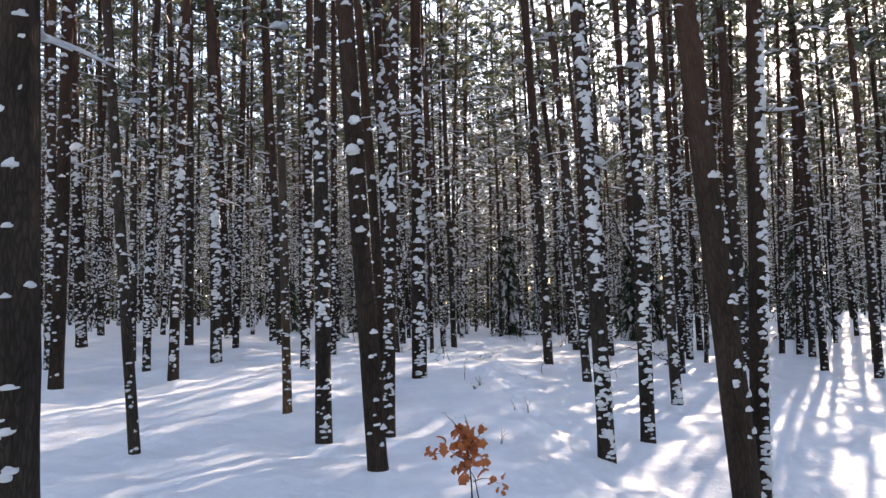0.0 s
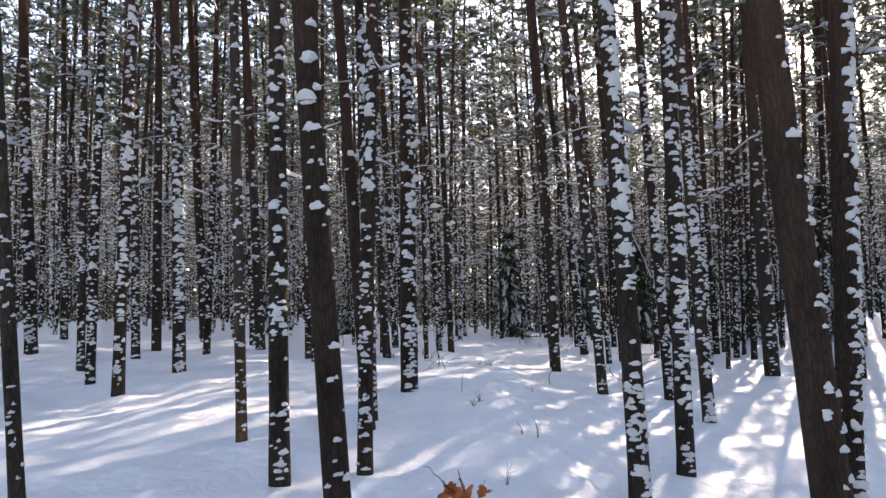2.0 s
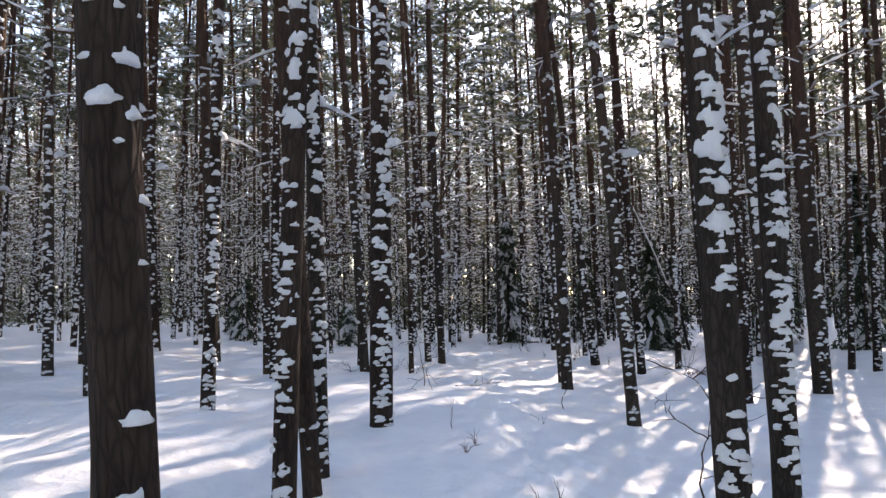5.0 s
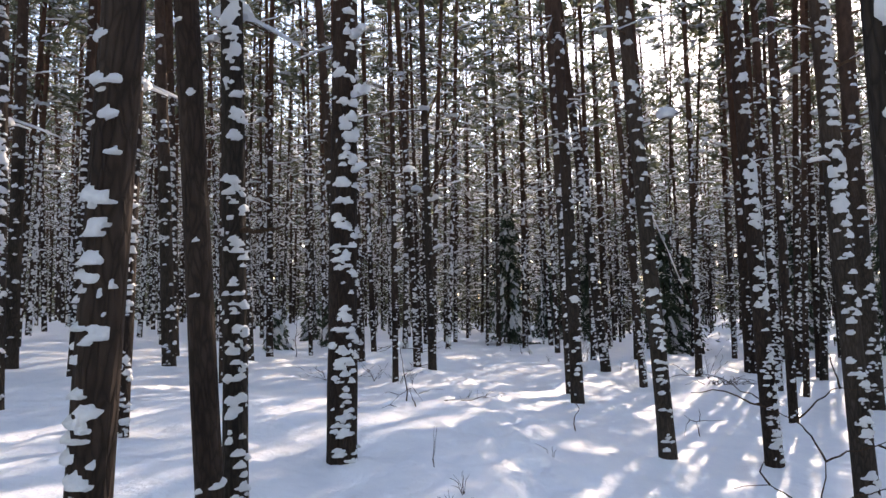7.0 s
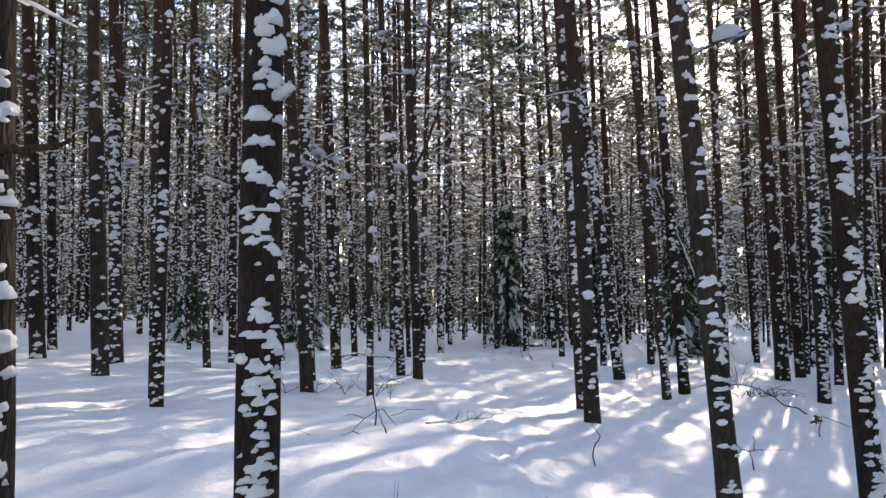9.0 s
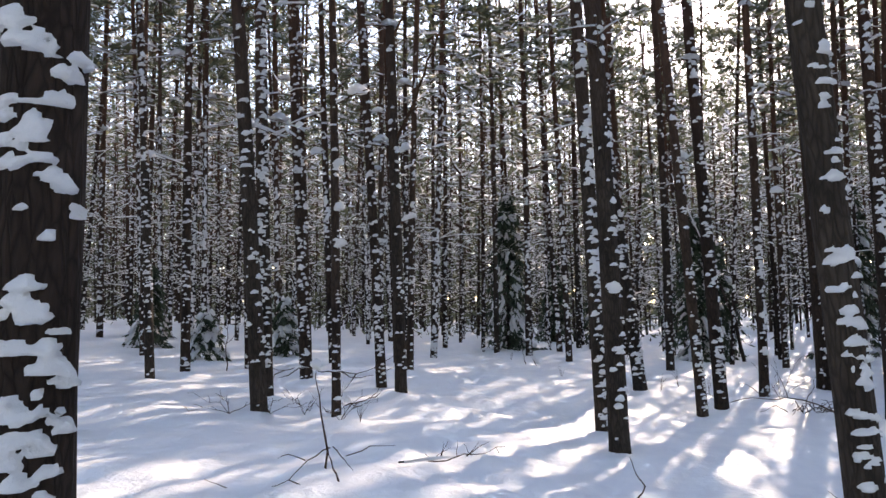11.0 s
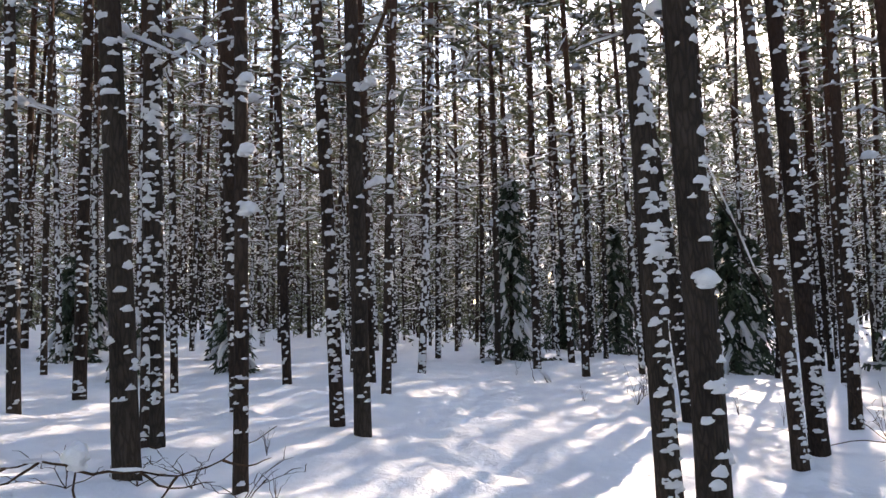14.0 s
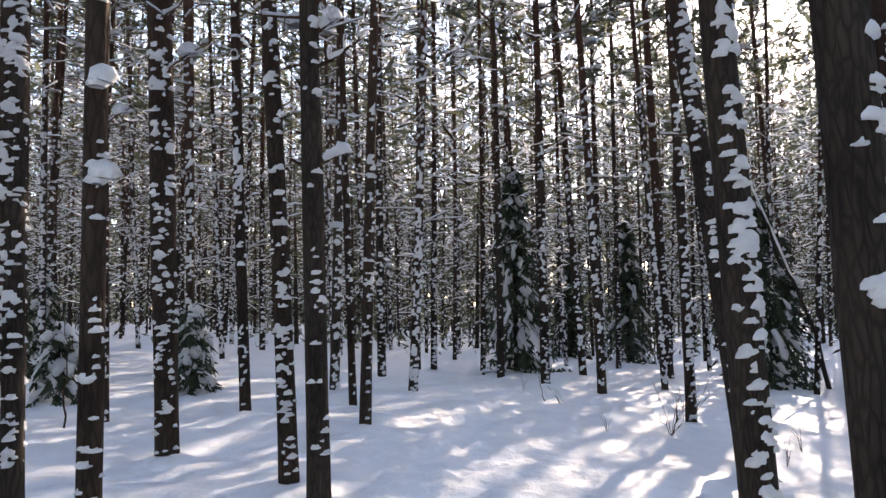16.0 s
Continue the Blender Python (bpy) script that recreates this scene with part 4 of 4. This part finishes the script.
heap = undergrowth("brushwood", 7.54, 25.40, "dark heap of brushwood half buried in snow", "brushwood")
for i in range(26):
    a = rng.uniform(0, 6.28)
    c = (rng.gauss(0, 0.28), rng.gauss(0, 0.15), 0.02)
    wood_part("twig", [[c, (c[0] + math.cos(a) * 0.2, c[1] + math.sin(a) * 0.15, rng.uniform(0.05, 0.18)), (c[0] + math.cos(a) * 0.5, c[1] + math.sin(a) * 0.3, rng.uniform(0.0, 0.25))]], 0.009, heap, TWIG)

clump = undergrowth("dead_leaf_twig", 7.10, 22.31, "dark twig with a hanging clump of dead leaves", "twig")
wood_part("stem", [[(0, 0, -0.05), (0.05, 0, 0.3), (0.3, 0.05, 0.22), (0.85, 0.1, -0.03)]], 0.010, clump, TWIG)
for i in range(12):
    oak_leaf(clump, Vector((-0.02 + rng.gauss(0, 0.03), rng.gauss(0, 0.03), 0.2 + rng.gauss(0, 0.06))), rng.uniform(0.05, 0.09), TWIG)

stick = undergrowth("capped_stick", 0.03, 19.50, "dark broken stem capped with a round ball of snow", "sapling")
wood_part("stem", [[(0.12, -0.12, -0.15), (0.05, -0.05, 0.3), (0.0, 0, 0.6), (-0.03, 0, 0.86)]], 0.013, stick, TWIG)
sv, sf = [], []
for c, size in (((-0.03, 0, 0.885), (0.052, 0.05, 0.065)), ((-0.025, 0.0, 0.85), (0.035, 0.035, 0.03))):
    lump(sv, sf, Vector(c), Vector(size), rng, 10)
part("snow_cap", mesh_of("snow_cap", sv, sf, SNOW_CLUMP_SHADED), stick, "round ball of white snow")
for line in ([(-0.03, 0, 0.85), (-0.18, 0.03, 0.87), (-0.33, 0.06, 0.84), (-0.47, 0.06, 0.86)], [(-0.03, 0, 0.84), (0.13, 0.03, 0.82), (0.32, 0.06, 0.80), (0.48, 0.09, 0.85), (0.68, 0.12, 0.97)], [(-0.18, 0.03, 0.87), (-0.28, 0, 0.80), (-0.37, 0, 0.78)],
             [(0.32, 0.06, 0.80), (0.27, 0.06, 0.73), (0.22, 0.06, 0.66)], [(0.19, 0.04, 0.82), (0.32, 0.0, 0.77), (0.48, 0.0, 0.79)], [(-0.33, 0.06, 0.84), (-0.42, 0.06, 0.80), (-0.43, 0.06, 0.76)], [(0.48, 0.09, 0.85), (0.57, 0.12, 0.82), (0.66, 0.12, 0.85)]):
    wood_part("twig", [line], 0.006, stick, TWIG)
for line in ([(0.06, 0.03, 0.825), (0.28, 0.06, 0.81)], [(-0.1, 0.02, 0.86), (-0.28, 0.05, 0.86)]):
    snow_slab(line, 0.010, stick, "twig_snow")

for line in ([(0.06, -0.05, 0.49), (0.13, -0.04, 0.47), (0.226, -0.03, 0.52)], [(0.11, -0.03, 0.60), (0.163, -0.03, 0.555), (0.226, -0.03, 0.543)],
             [(0.226, -0.03, 0.53), (0.272, -0.03, 0.549), (0.41, -0.02, 0.57), (0.477, 0.0, 0.617), (0.546, 0.02, 0.697)], [(0.27, -0.03, 0.55), (0.33, -0.03, 0.52), (0.40, -0.02, 0.525)],
             [(0.44, -0.01, 0.59), (0.50, 0.0, 0.60), (0.56, 0.02, 0.66)]):
    wood_part("twig", [line], 0.006, stick, TWIG)
for c, size in (((0.245, -0.03, 0.575), (0.034, 0.03, 0.05)), ((0.17, -0.03, 0.59), (0.045, 0.03, 0.028))):
    sv, sf = [], []
    lump(sv, sf, Vector(c), Vector(size), rng, 10)
    part("snow_cap", mesh_of("snow_cap", sv, sf, SNOW_CLUMP_SHADED), stick, "round ball of white snow")


def seedling(x, y, tall, label, count=4):
    root = undergrowth("seedling", x, y, label, "seedling")
    tagged(root, group="seedlings in the snow")
    for i in range(count):
        a = rng.uniform(0, 6.28)
        d, h = rng.uniform(0.03, 0.16), tall * rng.uniform(0.5, 1.0)
        wood_part("stem", [[(0, 0, -0.04), (math.cos(a) * d * 0.5, math.sin(a) * d * 0.5, h * 0.6), (math.cos(a) * d * 1.4, math.sin(a) * d * 1.4, h)]], 0.004, root, TWIG)


for x, y, tall, count in ((0.72, 14.35, 0.16, 7), (1.61, 12.93, 0.30, 3), (1.37, 12.74, 0.22, 3), (0.57, 15.75, 0.42, 2), (0.85, 14.75, 0.20, 6),
                          (0.06, 22.37, 0.3, 5), (-0.44, 24.13, 0.35, 5), (3.19, 33.99, 0.6, 2), (5.6, 27.6, 0.4, 4), (6.3, 28.6, 0.35, 4), (6.7, 27.9, 0.4, 3), (3.9, 29.5, 0.3, 3), (5.3, 30.6, 0.5, 5), (0.95, 10.6, 0.2, 4), (2.0, 16.8, 0.2, 3)):
    seedling(x, y, tall, "thin bare seedling twigs poking through the snow", count)

def scrub(x, y, reach, tall, count, label, turn=0.0):
    """Low bare scrub: long arching stems with short crooked twigs."""
    root = undergrowth("bare_scrub", x, y, label, "shrub", turn)
    tagged(root, group="bare scrub in the snow")
    for i in range(count):
        a = rng.uniform(0, 6.28)
        d, h = reach * rng.uniform(0.5, 1.0), tall * rng.uniform(0.3, 1.0)
        pts = [Vector((math.cos(a) * d * u, math.sin(a) * d * u, h * u * (1.25 - 0.25 * u) + rng.gauss(0, 0.025))) for u in (0.0, 0.3, 0.65, 1.0)]
        pts[0].z = -0.06
        wood_part("stem", [[tuple(p) for p in pts]], 0.0045, root, TWIG)
        for p, q in zip(pts[1:], pts[2:] + [pts[-1] + (pts[-1] - pts[-2]) * 0.5]):
            way = (q - p).normalized()
            e = p + way * rng.uniform(0.05, 0.15) + Vector((rng.gauss(0, 0.06), rng.gauss(0, 0.06), rng.uniform(0.01, 0.08)))
            wood_part("twig", [[tuple(p), tuple(p.lerp(e, 0.55) + Vector((0, 0, 0.02))), tuple(e)]], 0.004, root, TWIG)


scrub(-1.75, 22.75, 0.8, 0.12, 5, "low tangled bare scrub poking out of the snow")
scrub(-1.25, 22.95, 0.75, 0.12, 5, "low tangled bare scrub poking out of the snow")
scrub(-0.75, 22.85, 0.5, 0.28, 4, "thin arching bare scrub beside a pine foot")
scrub(-0.20, 22.45, 0.55, 0.32, 4, "thin arching bare scrub beside a pine foot")
scrub(4.95, 29.80, 0.45, 0.75, 7, "slender twiggy scrub standing in the snow")
scrub(5.55, 30.60, 0.5, 0.6, 7, "slender twiggy scrub standing in the snow")
scrub(7.9, 27.3, 0.6, 0.7, 6, "slender twiggy scrub standing in the snow")
sapling = undergrowth("dark_sapling", -3.6, 28.6, "thin dark crooked sapling among the pines", "sapling")
wood_part("stem", [[(0.02, 0, -0.1), (0.0, 0, 0.3), (0.03, 0, 0.8), (-0.02, 0.02, 1.3)]], 0.014, sapling, TWIG)
for line in ([(0.02, 0, 0.5), (0.16, 0, 0.62), (0.26, 0, 0.85)], [(0.03, 0, 0.8), (-0.12, 0.02, 0.95), (-0.2, 0.02, 1.2)], [(0.0, 0, 0.35), (-0.1, 0, 0.42), (-0.2, 0, 0.4)]):
    wood_part("twig", [line], 0.007, sapling, TWIG)
leaning = undergrowth("snowy_stick", 3.67, 32.6, "short stick leaning in a small heap of snow", "stick")
wood_part("stem", [[(-0.2, 0.1, -0.05), (-0.25, 0.1, 0.25), (-0.32, 0.1, 0.55)]], 0.012, leaning, TWIG)
wood_part("twig", [[(0.1, 0, -0.05), (-0.05, 0.05, 0.22), (-0.15, 0.05, 0.32)]], 0.012, leaning, TWIG)
snow_slab([(0.15, 0, 0.0), (0.02, 0.03, 0.14), (-0.08, 0.05, 0.24)], 0.05, leaning)

birch = undergrowth("young_birch", 11.6, 37.4, "thin pale birch leaning among the pines", "birch tree")
wood_part("trunk", [[(0, 0, -0.1), (-0.5, 0, 2.0), (-1.4, 0, 4.4), (-2.6, 0, 7.4)]], 0.065, birch, BARK_GREY)
snow_slab([(-0.5, -0.03, 2.0), (-1.4, -0.03, 4.4), (-2.3, -0.03, 6.6)], 0.03, birch, "trunk_snow")

# ---- the plan brought to metres ----
for ob in list(scene.objects):
    if ob.parent is None and ob.type in {"MESH", "EMPTY"}:
        ob.matrix_world = Matrix.Scale(UNIT, 4) @ ob.matrix_world
